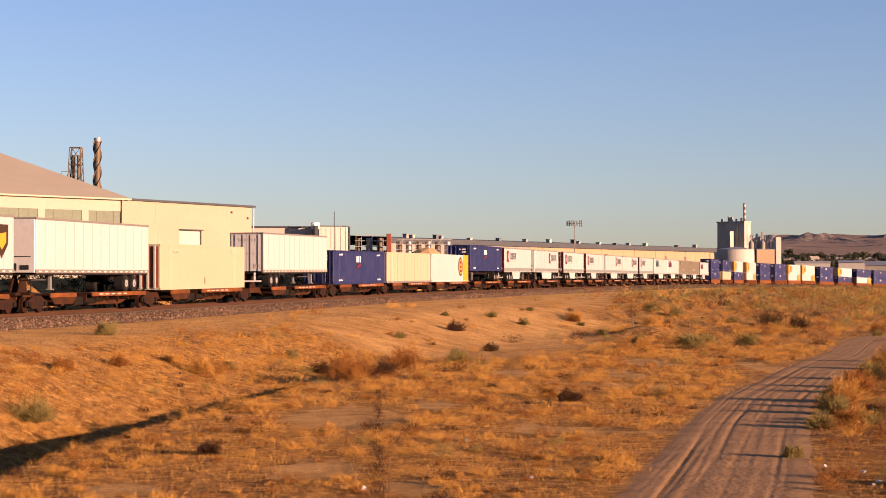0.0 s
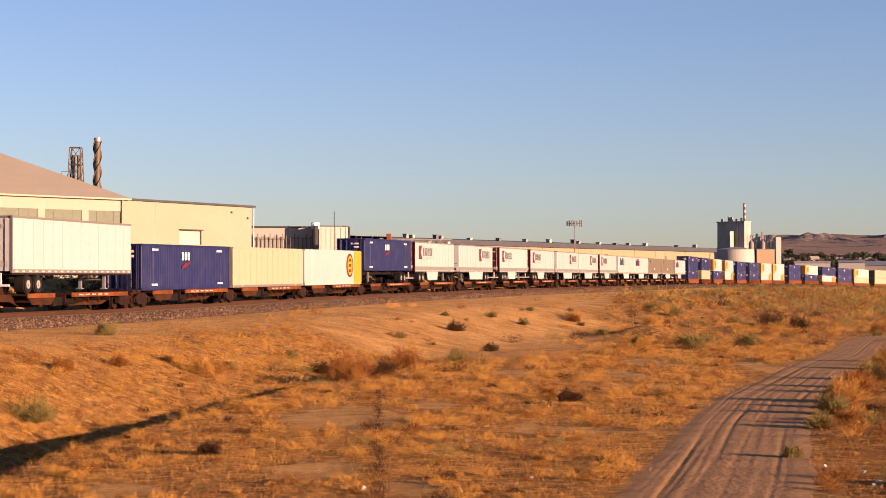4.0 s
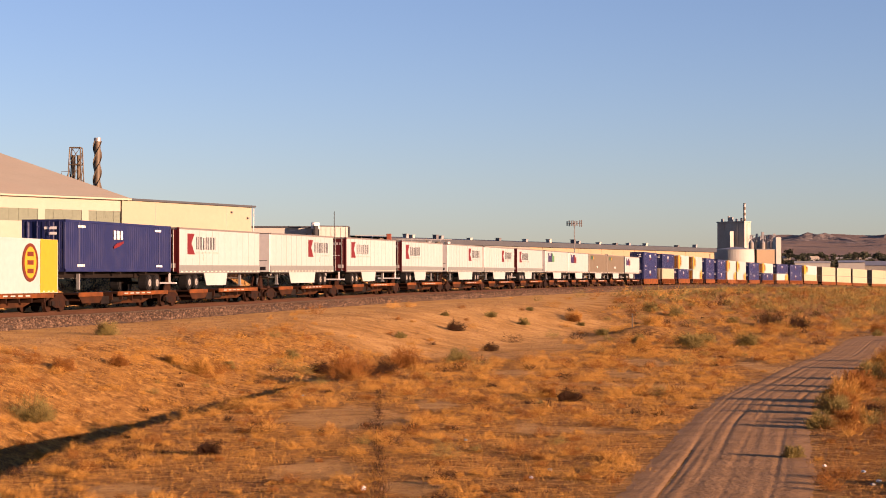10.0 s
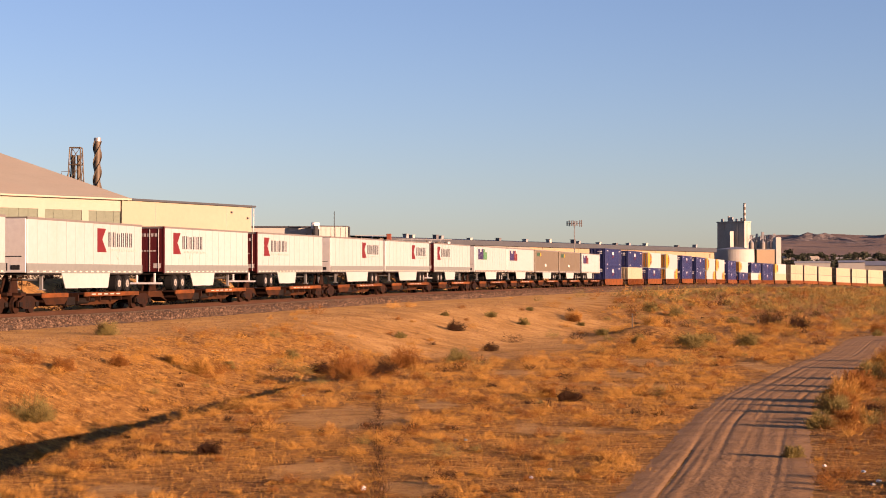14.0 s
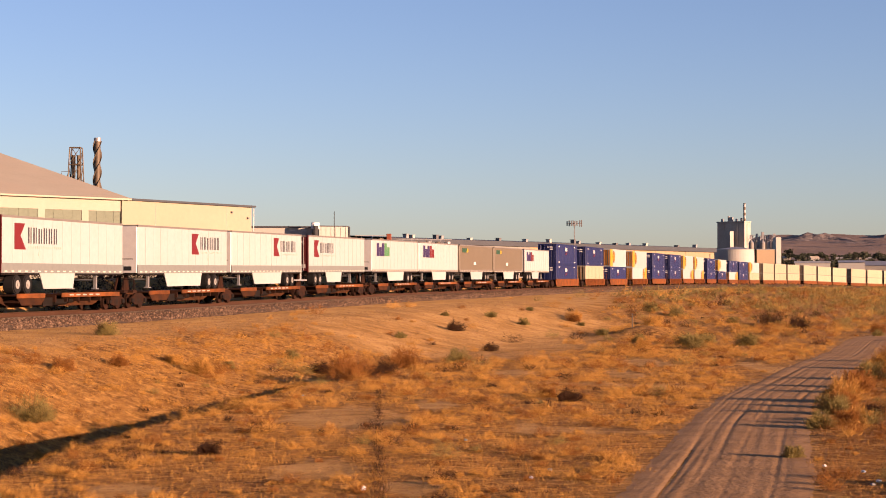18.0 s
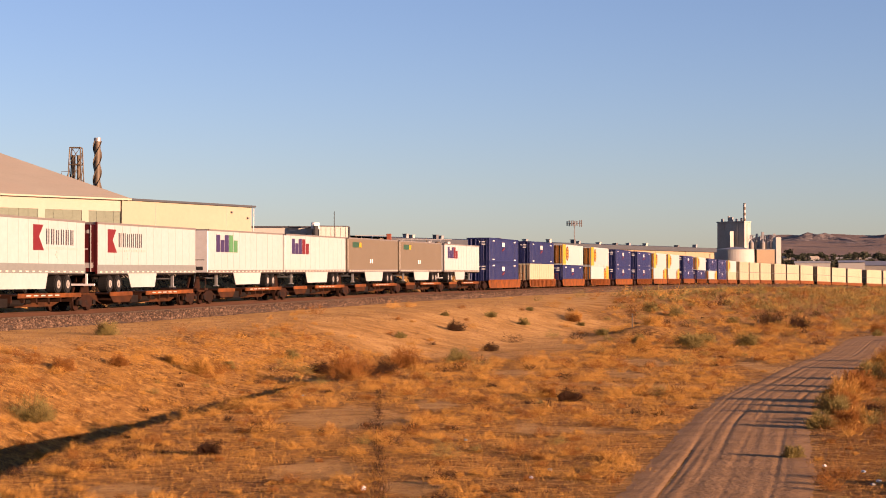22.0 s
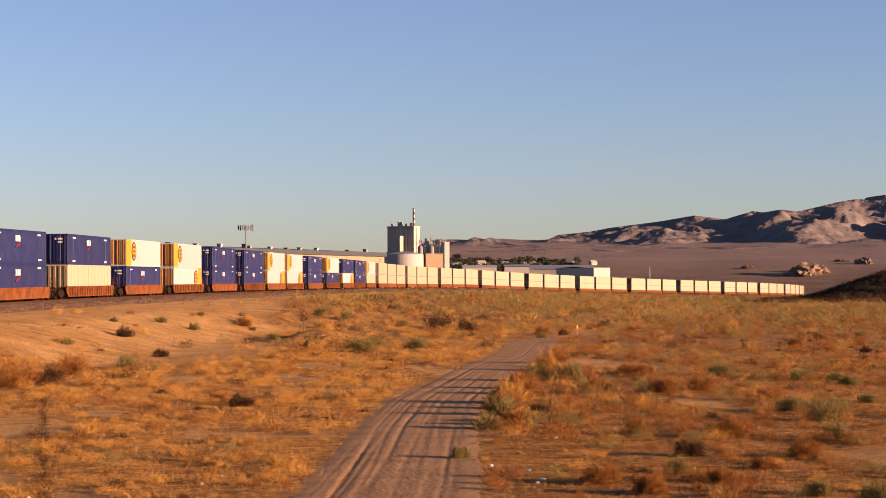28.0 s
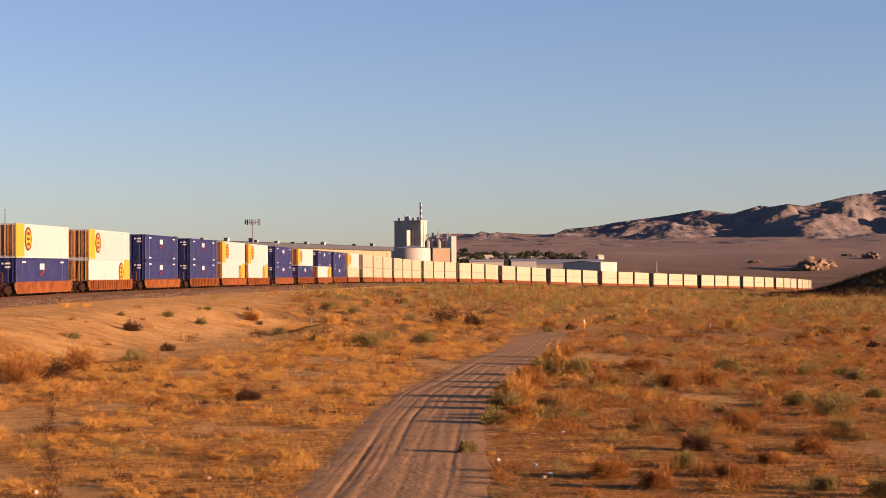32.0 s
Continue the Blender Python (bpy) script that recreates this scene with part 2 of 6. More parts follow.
def ground_z(x, y, full=False):
    """Height of the ground; also the offset from the track and the bareness of the soil."""
    x, y = np.asarray(x, float).ravel(), np.asarray(y, float).ravel()
    u, w = near_line(x, y, TRACK_LINE)
    u = -u
    s = SS[0] + w
    rail = np.interp(s, RAIL_S, RAIL_Z)
    r = np.hypot(x, y)
    az = np.degrees(np.arctan2(x, y))
    # camera side: bench beside the ballast, bank, field
    bench = rail - np.interp(s, [20, 120], [0.58, 0.72]) - 0.03 * np.clip(u, 0, 60)
    u1 = np.interp(s, [-90, 40, 210, 460], [8.5, 10, 24, 10])
    u2 = np.interp(s, [-90, 20, 70, 260, 460, 860], [19, 24, 60, 120, 120, 200])
    off_road = smooth(abs(near_line(x, y, ROAD)[0]), 1.5, 4.5)
    field = 0.10 * waves(x, y, 31, 2) + off_road * (0.05 * waves(x, y, 9, 1) + 0.045 * waves(x, y, 3.1, 3) + (0.05 * waves(x, y, 5.3, 45) + 0.035 * waves(x, y, 2.6, 46)) * smooth(r, 80, 110))
    field = field * smooth(r, 2, 25) - 0.6 * smooth(r, 600, 1100)
    k = smooth(u, u1, u2)
    near = bench * (1 - k) + field * k + 0.12 * waves(x, y, 5, 4) * k * (1 - k) * 3
    e, _ = near_line(x, y, DITCH)
    e = e + 0.35 * waves(x, y, 7, 7) + 0.22 * waves(x, y, 2.2, 8)
    near = near - np.interp(y, [20, 46, 56, 62, 69, 77, 98, 116], [2.9, 2.8, 2.4, 1.8, 0.9, 0.4, 0.3, 0.0]) * smooth(e, 0.0, 0.55) * k
    mound = np.exp(-(((x - 16.8) / 3.2) ** 2 + ((y - 147) / 3.0) ** 2)) * (1 + 0.25 * waves(x, y, 2.4, 48))
    near = near + 0.9 * mound
    # far side: level yards, then a long rise to the mountains
    far = np.interp(r, [0, 650, 900, 1400, 2500, 3300, 3600, 4900], [4, 4.0, 8.0, 19.0, 50.0, 86.0, 98.0, 140.0]) + 0.0015 * r * waves(x, y, 260, 5) + 0.8 * smooth(r, 700, 1000) * waves(x, y, 70, 15)
    # A made-up berm behind the track keeps the gaps under the cars dark.
    yard = rail - 1.0 + (2.7 * smooth(-u, 4.5, 10) - 2.4 * smooth(-u, 14, 30)) * (1 - smooth(s, 820, 930))
    beyond = smooth(r, 980, 1900)
    kf = np.maximum(smooth(-u, 40, 260), beyond)
    far = 4.0 + (far - 4.0) * np.interp(az, [0, 7.5, 10.4], [0.45, 0.55, 1.0])
    farz = yard * (1 - kf) + far * kf
    z = np.where(u >= 0, near * (1 - beyond) + farz * beyond, farz)
    # the hill behind which the train comes out
    edge = (az - 21.2) * np.radians(1) * r
    hill = smooth(edge, 0, 44) * smooth(r, 450, 515) * (1 - smooth(r, 540, 640)) * (1 - smooth(az, 45, 60))
    z = z + 10.0 * hill + 1.6 * hill * waves(x, y, 24, 6)
    field_edge = 1 - smooth(az + 1.2 * waves(x, y, 22, 44), 4.6, 7.2) * smooth(u, 7, 16)
    bare = field_edge * np.clip(np.where(u >= 0, 1 - smooth(u, u1 * 0.9, u1 + (u2 - u1) * np.interp(s, [-40, 10, 50, 120, 290, 380], [0.45, 0.38, 0.65, 1.0, 0.9, 0.15])), 0.7 - 0.5 * smooth(-u, 60, 300)), 0, 1)
    open_sand = smooth(r + 14 * waves(x, y, 26, 41), 96, 116) * (1 - smooth(az + 2.2 * waves(x, y, 24, 42), 3.6, 7.0)) * smooth(az, -9, -4)
    scald = smooth(waves(x, y, 17, 43), 0.30, 0.55) * (1 - smooth(r, 70, 95)) * 0.85 * smooth(az, -6, -3.5) * (1 - smooth(near_line(x, y, ROAD)[0] * -1.0, 0, 2))
    verge = 0.5 * (1 - smooth(abs(near_line(x, y, ROAD)[0]) + 0.5 * waves(x, y, 2.1, 61) + 0.4 * waves(x, y, 0.9, 62), 1.9, 3.0))
    worn = np.zeros(len(x))
    for cx, cy, ax, ay in BARE_PATCHES:
        worn = np.maximum(worn, 1 - smooth(np.hypot((x - cx) / ax, (y - cy) / ay) + 0.3 * waves(x, y, 3.3, 47) + 0.2 * waves(x, y, 1.2, 49), 0.75, 1.15))
    bare = np.where(u > 0, np.maximum(bare, np.maximum(np.maximum(0.93 * open_sand, scald), np.maximum(worn, verge))), bare)
    if full:
        return z, u, s, bare
    return z


def ground_height(x, y):
    return float(ground_z([x], [y])[0])


def ground_material():
    m = bpy.data.materials.new("dry_desert_soil")
    m.use_nodes = True
    nt = m.node_tree
    L = nt.links.new
    b = nt.nodes["Principled BSDF"]
    b.inputs["Roughness"].default_value, b.inputs["Specular IOR Level"].default_value = 0.95, 0.1
    tc = nt.nodes.new("ShaderNodeTexCoord")

    def nz(sc, det=5, rough=0.6):
        n = nt.nodes.new("ShaderNodeTexNoise")
        n.inputs["Scale"].default_value, n.inputs["Detail"].default_value, n.inputs["Roughness"].default_value = sc, det, rough
        L(tc.outputs["Object"], n.inputs["Vector"])
        return n.outputs[0]

    def rng(v, a, z, lo=0.0, hi=1.0):
        r = nt.nodes.new("ShaderNodeMapRange")
        for i, q in enumerate((a, z, lo, hi)):
            r.inputs[i + 1].default_value = q
        L(v, r.inputs[0])
        return r.outputs[0]

    def mixc(a, c, fac):
        x = nt.nodes.new("ShaderNodeMix")
        x.data_type = "RGBA"
        for sock, v in ((x.inputs[0], fac), (x.inputs[6], a), (x.inputs[7], c)):
            if isinstance(v, tuple):
                sock.default_value = (*v, 1)
            else:
                L(v, sock)
        return x.outputs[2]

    at = nt.nodes.new("ShaderNodeAttribute")
    at.attribute_name = "bare"
    # The litter's dark tone is deepened to stand in for shade between tufts.
    litter = mixc((0.3296, 0.163, 0.04163), (0.1006, 0.04376, 0.01183), rng(nz(0.9, 8, 0.7), 0.35, 0.65))
    litter = mixc(litter, (0.5259, 0.2857, 0.07979), rng(nz(2.6, 8, 0.7), 0.48, 0.68))
    sand = mixc((0.51, 0.295, 0.102), (0.38, 0.21, 0.068), rng(nz(0.8), 0.35, 0.65))
    patch = nt.nodes.new("ShaderNodeMath")
    patch.operation = "ADD"
    L(at.outputs["Fac"], patch.inputs[0])
    L(rng(nz(0.3, 8, 0.7), 0.35, 0.68, -0.5, 0.4), patch.inputs[1])
    col = mixc(litter, sand, rng(patch.outputs[0], 0.35, 1.0))
    at2 = nt.nodes.new("ShaderNodeAttribute")
    at2.attribute_name = "plain"
    # Far soil turns brown, then paler and greyer, with distance from the camera.
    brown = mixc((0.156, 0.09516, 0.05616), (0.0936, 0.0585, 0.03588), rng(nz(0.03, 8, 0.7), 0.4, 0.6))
    pale_far_soil = mixc((0.2106, 0.1482, 0.1108), (0.1716, 0.1186, 0.0897), rng(nz(0.006, 6), 0.35, 0.65))
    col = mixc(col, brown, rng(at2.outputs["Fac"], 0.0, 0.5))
    col = mixc(col, pale_far_soil, rng(at2.outputs["Fac"], 0.5, 1.0))
    g = nt.nodes.new("ShaderNodeCombineColor")
    gr = rng(nz(9, 8, 0.7), 0.3, 0.7, 0.7, 1.18)
    for i in range(3):
        L(gr, g.inputs[i])
    mu = nt.nodes.new("ShaderNodeMix")
    mu.data_type, mu.blend_type = "RGBA", "MULTIPLY"
    mu.inputs[0].default_value = 1
    L(col, mu.inputs[6])
    L(g.outputs[0], mu.inputs[7])
    L(mu.outputs[2], b.inputs["Base Color"])
    bp = nt.nodes.new("ShaderNodeBump")
    bp.inputs["Strength"].default_value, bp.inputs["Distance"].default_value = 1.0, 0.2
    L(nz(3.5, 9, 0.7), bp.inputs["Height"])
    fine = nt.nodes.new("ShaderNodeBump")
    fine.inputs["Strength"].default_value, fine.inputs["Distance"].default_value = 0.8, 0.05
    L(nz(16, 6, 0.7), fine.inputs["Height"])
    L(bp.outputs[0], fine.inputs["Normal"])
    L(fine.outputs[0], b.inputs["Normal"])
    return m


SOIL = ground_material()


def polar_grid(az, rad):
    a, r = np.meshgrid(np.radians(az), rad, indexing="ij")
    return (np.sin(a) * r).ravel(), (np.cos(a) * r).ravel()


def grid_faces(n, m, wrap=False):
    i, j = np.meshgrid(np.arange(n if wrap else n - 1), np.arange(m - 1), indexing="ij")
    i, j = i.ravel(), j.ravel()
    k = (i + 1) % n
    return np.stack([i * m + j, i * m + j + 1, k * m + j + 1, k * m + j], 1)


def fast_mesh(name, co, faces, material, smooth_shade=True):
    """A mesh from arrays; faces of one size."""
    me = bpy.data.meshes.new(name)
    n, k = len(faces), faces.shape[1]
    me.vertices.add(len(co))
    me.vertices.foreach_set("co", np.asarray(co, np.float32).ravel())
    me.loops.add(n * k)
    me.loops.foreach_set("vertex_index", np.asarray(faces, np.int32).ravel())
    me.polygons.add(n)
    me.polygons.foreach_set("loop_start", np.arange(0, n * k, k, dtype=np.int32))
    me.materials.append(material)
    me.update(calc_edges=True)
    if smooth_shade:
        me.polygons.foreach_set("use_smooth", np.ones(n, bool))
    me.validate()
    return me


AZ = np.r_[np.arange(-180, -24, 6), np.arange(-24, -16, 1.0), np.arange(-16, 26, 0.11), np.arange(26, 40, 0.7), np.arange(40, 180, 6)]
RAD = np.r_[0.01, 1, 4, 10, 18, 26, 30 * 1.0085 ** np.arange(0, 424), 1090 * 1.045 ** np.arange(0, 34), 4850]
gx, gy = polar_grid(AZ, RAD)
gx = gx + 0.3
gz, gu, gs, gbare = ground_z(gx, gy, True)
gz = np.where((abs(gu) < 3.4), gz - 0.12, gz)
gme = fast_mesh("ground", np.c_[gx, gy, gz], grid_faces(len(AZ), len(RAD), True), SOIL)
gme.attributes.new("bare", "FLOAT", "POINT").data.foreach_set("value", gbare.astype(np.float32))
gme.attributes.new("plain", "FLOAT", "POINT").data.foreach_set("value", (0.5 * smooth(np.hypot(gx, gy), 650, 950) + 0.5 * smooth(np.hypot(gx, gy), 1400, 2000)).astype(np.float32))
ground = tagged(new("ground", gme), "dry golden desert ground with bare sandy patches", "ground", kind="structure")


# dirt road: a sheet a hand above the field, with two ruts and ragged edges
def build_road():
    d = np.r_[0, np.cumsum(np.hypot(*np.diff(ROAD, axis=0).T))]
    s = np.arange(40, d[-1], 0.35)
    cx, cy = np.interp(s, d, ROAD[:, 0]), np.interp(s, d, ROAD[:, 1])
    ker = np.ones(15) / 15
    cx[8:-8], cy[8:-8] = np.convolve(cx, ker, "same")[8:-8], np.convolve(cy, ker, "same")[8:-8]
    tx, ty = np.gradient(cx), np.gradient(cy)
    ln = np.hypot(tx, ty)
    nx, ny = ty / ln, -tx / ln
    off = np.linspace(-1, 1, 101)
    wid = np.interp(s, [80, 112], [2.5, 2.15]) + 0.25 * waves(s, s * 0, 9, 13) + 0.08 * waves(s, s * 0, 3.3, 14)
    wid = wid * np.interp(s, [d[-1] - 14, d[-1]], [1, 0.35])
    X = cx[:, None] + nx[:, None] * off * wid[:, None]
    Y = cy[:, None] + ny[:, None] * off * wid[:, None]
    Z = ground_z(X, Y).reshape(X.shape)
    Zc = np.repeat(Z.mean(1)[:, None], 101, 1)
    o = off[None] * wid[:, None]
    rut = sum(-0.006 * np.exp(-((o - c - 0.07 * waves(s + 9 * c, s * 0 + c, 45, 12)[:, None]) / w) ** 2) for c, w in ((-1.05, .17), (0.75, .16), (-0.45, .09), (0.25, .08), (1.25, .1)))
    for k in range(20):
        c = -1.5 + 3.0 * ((k * 0.618) % 1)
        mid = c + 0.3 * waves(s + 31 * k, s * 0 + k, 70, 50 + k) + 0.015 * waves(s + 5 * k, s * 0, 14, 70 + k)
        rut = rut - (0.005 + 0.007 * ((k * 0.37) % 1)) * np.exp(-((o - mid[:, None]) / 0.055) ** 2) * np.clip(waves(s + 17 * k, s * 0, 30, 90 + k) * 3 + 0.6, 0, 1)[:, None]
    Z = 0.6 * Z + 0.4 * Zc + 0.02 + rut + 0.004 * waves(X * 1.0, Y * 1.0, 0.5, 11) + 0.003 * waves(X, Y, 1.7, 63) - 0.06 * (np.clip(abs(off) - 0.6, 0, 1)[None] / 0.4) ** 1.5
    me = fast_mesh("road", np.c_[X.ravel(), Y.ravel(), Z.ravel()], grid_faces(len(s), 101), ROADMAT)
    tagged(new("road", me), "pale rutted dirt track across the dry field", "dirt road", kind="structure")


ROADMAT = mat("pale_trodden_dirt", (0.288, 0.164, 0.0736), 0.95, spec=0.1, vary=0.14, scale=0.5, fine=6.0, bump=0.5, bump_scale=7.0, dirt=(0.192, 0.1056, 0.044), dirt_amount=0.7, dirt_scale=0.9)
build_road()


# ---- railway track: ballast, ties, rails ----
BALLAST = mat("grey_brown_ballast", (0.063, 0.0423, 0.0288), 0.95, spec=0.1, vary=0.5, scale=1.0, fine=9.0, bump=1.0, bump_scale=7.0, dirt=(0.099, 0.063, 0.0387), dirt_amount=0.7, dirt_scale=6.0)
TIE = mat("weathered_brown_tie", (0.0988, 0.0684, 0.04408), 0.9, vary=0.15, per_object=0.2)
RAILMAT = mat("rusty_rail", (0.0456, 0.02052, 0.01064), 0.7, metal=0.0, spec=0.1, vary=0.2, scale=0.3)


def strip(profile, s0, s1, step):
    ss = np.arange(s0, s1, step)
    h = np.interp(ss, SS, HH)
    cx, cy, cz = np.interp(ss, SS, XX), np.interp(ss, SS, YY), np.interp(ss, RAIL_S, RAIL_Z)
    pr = np.array(profile)
    X = cx[:, None] + np.cos(h)[:, None] * pr[:, 0]
    Y = cy[:, None] - np.sin(h)[:, None] * pr[:, 0]
    Z = cz[:, None] + pr[:, 1]
    return X, Y, Z, ss


prof = [(-5.0, -1.45), (-3.6, -1.0), (-2.0, -0.27), (-1.2, -0.22), (0, -0.22), (1.2, -0.31), (1.75, -0.34), (2.1, -0.42), (2.5, -0.58), (2.9, -0.78), (3.3, -0.97), (3.7, -1.12), (4.3, -1.24), (5.2, -1.42)]
bx, by, bz, bs = strip(prof, -476, 1430, 0.6)
bz = bz + np.where(np.arange(len(prof)) > 5, 0.05, 0.02) * np.random.RandomState(5).randn(*bz.shape)
bx = bx + 0.04 * np.random.RandomState(6).randn(*bx.shape)
tagged(new("ballast", fast_mesh("ballast", np.c_[bx.ravel(), by.ravel(), bz.ravel()], grid_faces(len(bs), len(prof)), BALLAST, False)), "dark gravel ballast bed under the track", "ballast", kind="structure")
for side, nm in ((0.75, "rail"), (-0.75, "rail")):
    pr = [(side - 0.07, -0.19), (side - 0.02, -0.15), (side - 0.036, -0.04), (side - 0.036, 0), (side + 0.036, 0), (side + 0.036, -0.04), (side + 0.02, -0.15), (side + 0.07, -0.19)]
    rx, ry, rz_, rs = strip(pr, -476, 1430, 4.0)
    tagged(new(nm, fast_mesh(nm, np.c_[rx.ravel(), ry.ravel(), rz_.ravel()], grid_faces(len(rs), len(pr)), RAILMAT, False)), "rusty steel rail on concrete ties", "rail", group="rails", kind="structure")


# loose stones on the near slope of the ballast
def stones(n, s0, s1, size):
    rs = np.random.RandomState(int(n))
    s = s0 + (s1 - s0) * rs.rand(n) ** 1.25
    u = 1.25 + 1.75 * rs.rand(n)
    h = np.interp(s, SS, HH)
    x, y = np.interp(s, SS, XX) + u * np.cos(h), np.interp(s, SS, YY) - u * np.sin(h)
    z = np.interp(s, RAIL_S, RAIL_Z) + np.interp(u, [p[0] for p in prof], [p[1] for p in prof]) + 0.02
    octa = np.array([(1, 0, 0), (-1, 0, 0), (0, 1, 0), (0, -1, 0), (0, 0, 1), (0, 0, -1)], float)
    k = size * (0.5 + rs.rand(n))[:, None, None] * (0.6 + 0.8 * rs.rand(n, 6, 1)) * (0.6 + 0.8 * rs.rand(n, 1, 3))
    a = rs.rand(n) * 6.283
    v = octa[None] * k
    vx, vy = v[..., 0] * np.cos(a)[:, None] - v[..., 1] * np.sin(a)[:, None], v[..., 0] * np.sin(a)[:, None] + v[..., 1] * np.cos(a)[:, None]
    co = np.stack([vx + x[:, None], vy + y[:, None], v[..., 2] + z[:, None]], -1).reshape(-1, 3)
    f = np.array([(0, 2, 4), (2, 1, 4), (1, 3, 4), (3, 0, 4), (2, 0, 5), (1, 2, 5), (3, 1, 5), (0, 3, 5)])
    faces = (np.arange(n)[:, None, None] * 6 + f[None]).reshape(-1, 3)
    return co, faces


STONE = bpy.data.materials.new("broken_ballast_stone")
STONE.use_nodes = True
_b = STONE.node_tree.nodes["Principled BSDF"]
_b.inputs["Roughness"].default_value, _b.inputs["Specular IOR Level"].default_value = 0.9, 0.05
_g, _r = STONE.node_tree.nodes.new("ShaderNodeNewGeometry"), STONE.node_tree.nodes.new("ShaderNodeValToRGB")
_r.color_ramp.elements[0].color, _r.color_ramp.elements[1].color = (0.045, 0.028, 0.019, 1), (0.21, 0.135, 0.088, 1)
_r.color_ramp.elements.new(0.6).color = (0.10, 0.062, 0.040, 1)
STONE.node_tree.links.new(_g.outputs["Random Per Island"], _r.inputs[0])
STONE.node_tree.links.new(_r.outputs[0], _b.inputs["Base Color"])
for n, s0, s1, size in ((20000, -70, 40, 0.055), (9000, 40, 160, 0.08)):
    co, fc = stones(n, s0, s1, size)
    tagged(new("ballast_stones", fast_mesh("ballast_stones", co, fc, STONE, False)), "loose grey-brown broken stones of the ballast", "gravel", kind="stuff")
# crumbly clods on the sunlit bank below the bench
def clods():
    """Crumbly clods and pebbles: thick on the bank below the bench, thinner over the bare soil of the field."""
    rs = np.random.RandomState(9)
    s = np.r_[-75 + 115 * rs.rand(26000), -75 + 330 * rs.rand(9000)]
    u = np.r_[8 + 17 * rs.rand(26000), 6 + 70 * rs.rand(9000)]
    h = np.interp(s, SS, HH)
    x, y = np.interp(s, SS, XX) + u * np.cos(h), np.interp(s, SS, YY) - u * np.sin(h)
    r, a = 31 * (130 / 31) ** rs.rand(36000), np.radians(-16 + 40 * rs.rand(36000))
    x, y = np.r_[x, np.sin(a) * r], np.r_[y, np.cos(a) * r]
    size = np.r_[0.05 * np.ones(26000), 0.055 * np.ones(9000), 0.00055 * r + 0.004]
    z, uu, _, bare = ground_z(x, y, True)
    keep = (uu > 4) & (rs.rand(len(x)) < 0.3 + 0.7 * bare) & (abs(near_line(x, y, ROAD)[0]) > 1.2)
    x, y, z, size = x[keep], y[keep], z[keep], size[keep]
    n = len(x)
    octa = np.array([(1, 0, 0), (-1, 0, 0), (0, 1, 0), (0, -1, 0), (0, 0, 1), (0, 0, -1)], float)
    v = octa[None] * size[:, None, None] * (0.35 + 1.2 * rs.rand(n) ** 3)[:, None, None] * (0.6 + 0.8 * rs.rand(n, 6, 1))
    t = rs.rand(n) * 6.283
    vx, vy = v[..., 0] * np.cos(t)[:, None] - v[..., 1] * np.sin(t)[:, None], v[..., 0] * np.sin(t)[:, None] + v[..., 1] * np.cos(t)[:, None]
    co = np.stack([vx + x[:, None], vy + y[:, None], v[..., 2] * 0.8 + z[:, None]], -1).reshape(-1, 3)
    f = np.array([(0, 2, 4), (2, 1, 4), (1, 3, 4), (3, 0, 4), (2, 0, 5), (1, 2, 5), (3, 1, 5), (0, 3, 5)])[:4]
    return co, (np.arange(n)[:, None, None] * 6 + f[None]).reshape(-1, 3)


co, fc = clods()
tagged(new("earth_clods", fast_mesh("earth_clods", co, fc, mat("crumbly_sandy_earth", (0.3201, 0.1765, 0.06208), 0.95, vary=0.3), False)), "crumbly sandy clods and pebbles on the dry soil", "clods", kind="stuff")


# ---- the train ----
SPEED = 10.285          # metres a second, towards the camera's left
MOVING = []             # (thing, its place on the line at the start, its length)
LEN, WID = 16.15, 2.59  # long containers and trailers


# shapes that many things share
def folded(bm, ring, z0, z1):
    """Upright folded sheet: an outline seen from above, drawn up and closed."""
    lo = [bm.verts.new((x, y, z0)) for x, y in ring]
    hi = [bm.verts.new((x, y, z1)) for x, y in ring]
    for i in range(len(ring)):
        k = (i + 1) % len(ring)
        bm.faces.new((lo[i], lo[k], hi[k], hi[i]))
    bm.faces.new(hi)
    bm.faces.new(lo[::-1])
    bmesh.ops.recalc_face_normals(bm, faces=bm.faces)
    return bm


def container_meshes(height):
    """Corrugated or smooth container: body, corner posts, rails, doors; leading end at x=0, camera side at -y."""
    W = WID / 2
    body = B()
    near = [(0.10, -W + 0.045)]                           # folded sheet: one rib after another
    for i in range(52):
        x = 0.4 + i * (LEN - 0.8) / 51
        near += [(x - 0.085, -W + 0.045), (x - 0.055, -W + 0.03), (x + 0.055, -W + 0.03), (x + 0.085, -W + 0.045)]
    near.append((LEN - 0.10, -W + 0.045))
    ring = near + [(x, -y) for x, y in reversed(near)]
    folded(body, ring, 0.16, height - 0.04)
    posts = []
    for x in (0.0, 1.9, LEN - 2.06, LEN - 0.16):
        for y in (-1, 1):
            posts.append(box(B(), x, x + 0.16, y * (W - 0.14), y * W, 0, height, 0.015))
    rails = []
    for y in (-1, 1):
        rails.append(box(B(), 0, LEN, y * (W - 0.08), y * (W - 0.004), 0, 0.17))
        rails.append(box(B(), 0, LEN, y * (W - 0.08), y * (W - 0.004), height - 0.13, height - 0.003))
    for x in (0.004, LEN - 0.12):
        rails.append(box(B(), x, x + 0.116, -W, W, 0.002, 0.16))
        rails.append(box(B(), x, x + 0.116, -W, W, height - 0.14, height - 0.002))
    return body, posts, rails


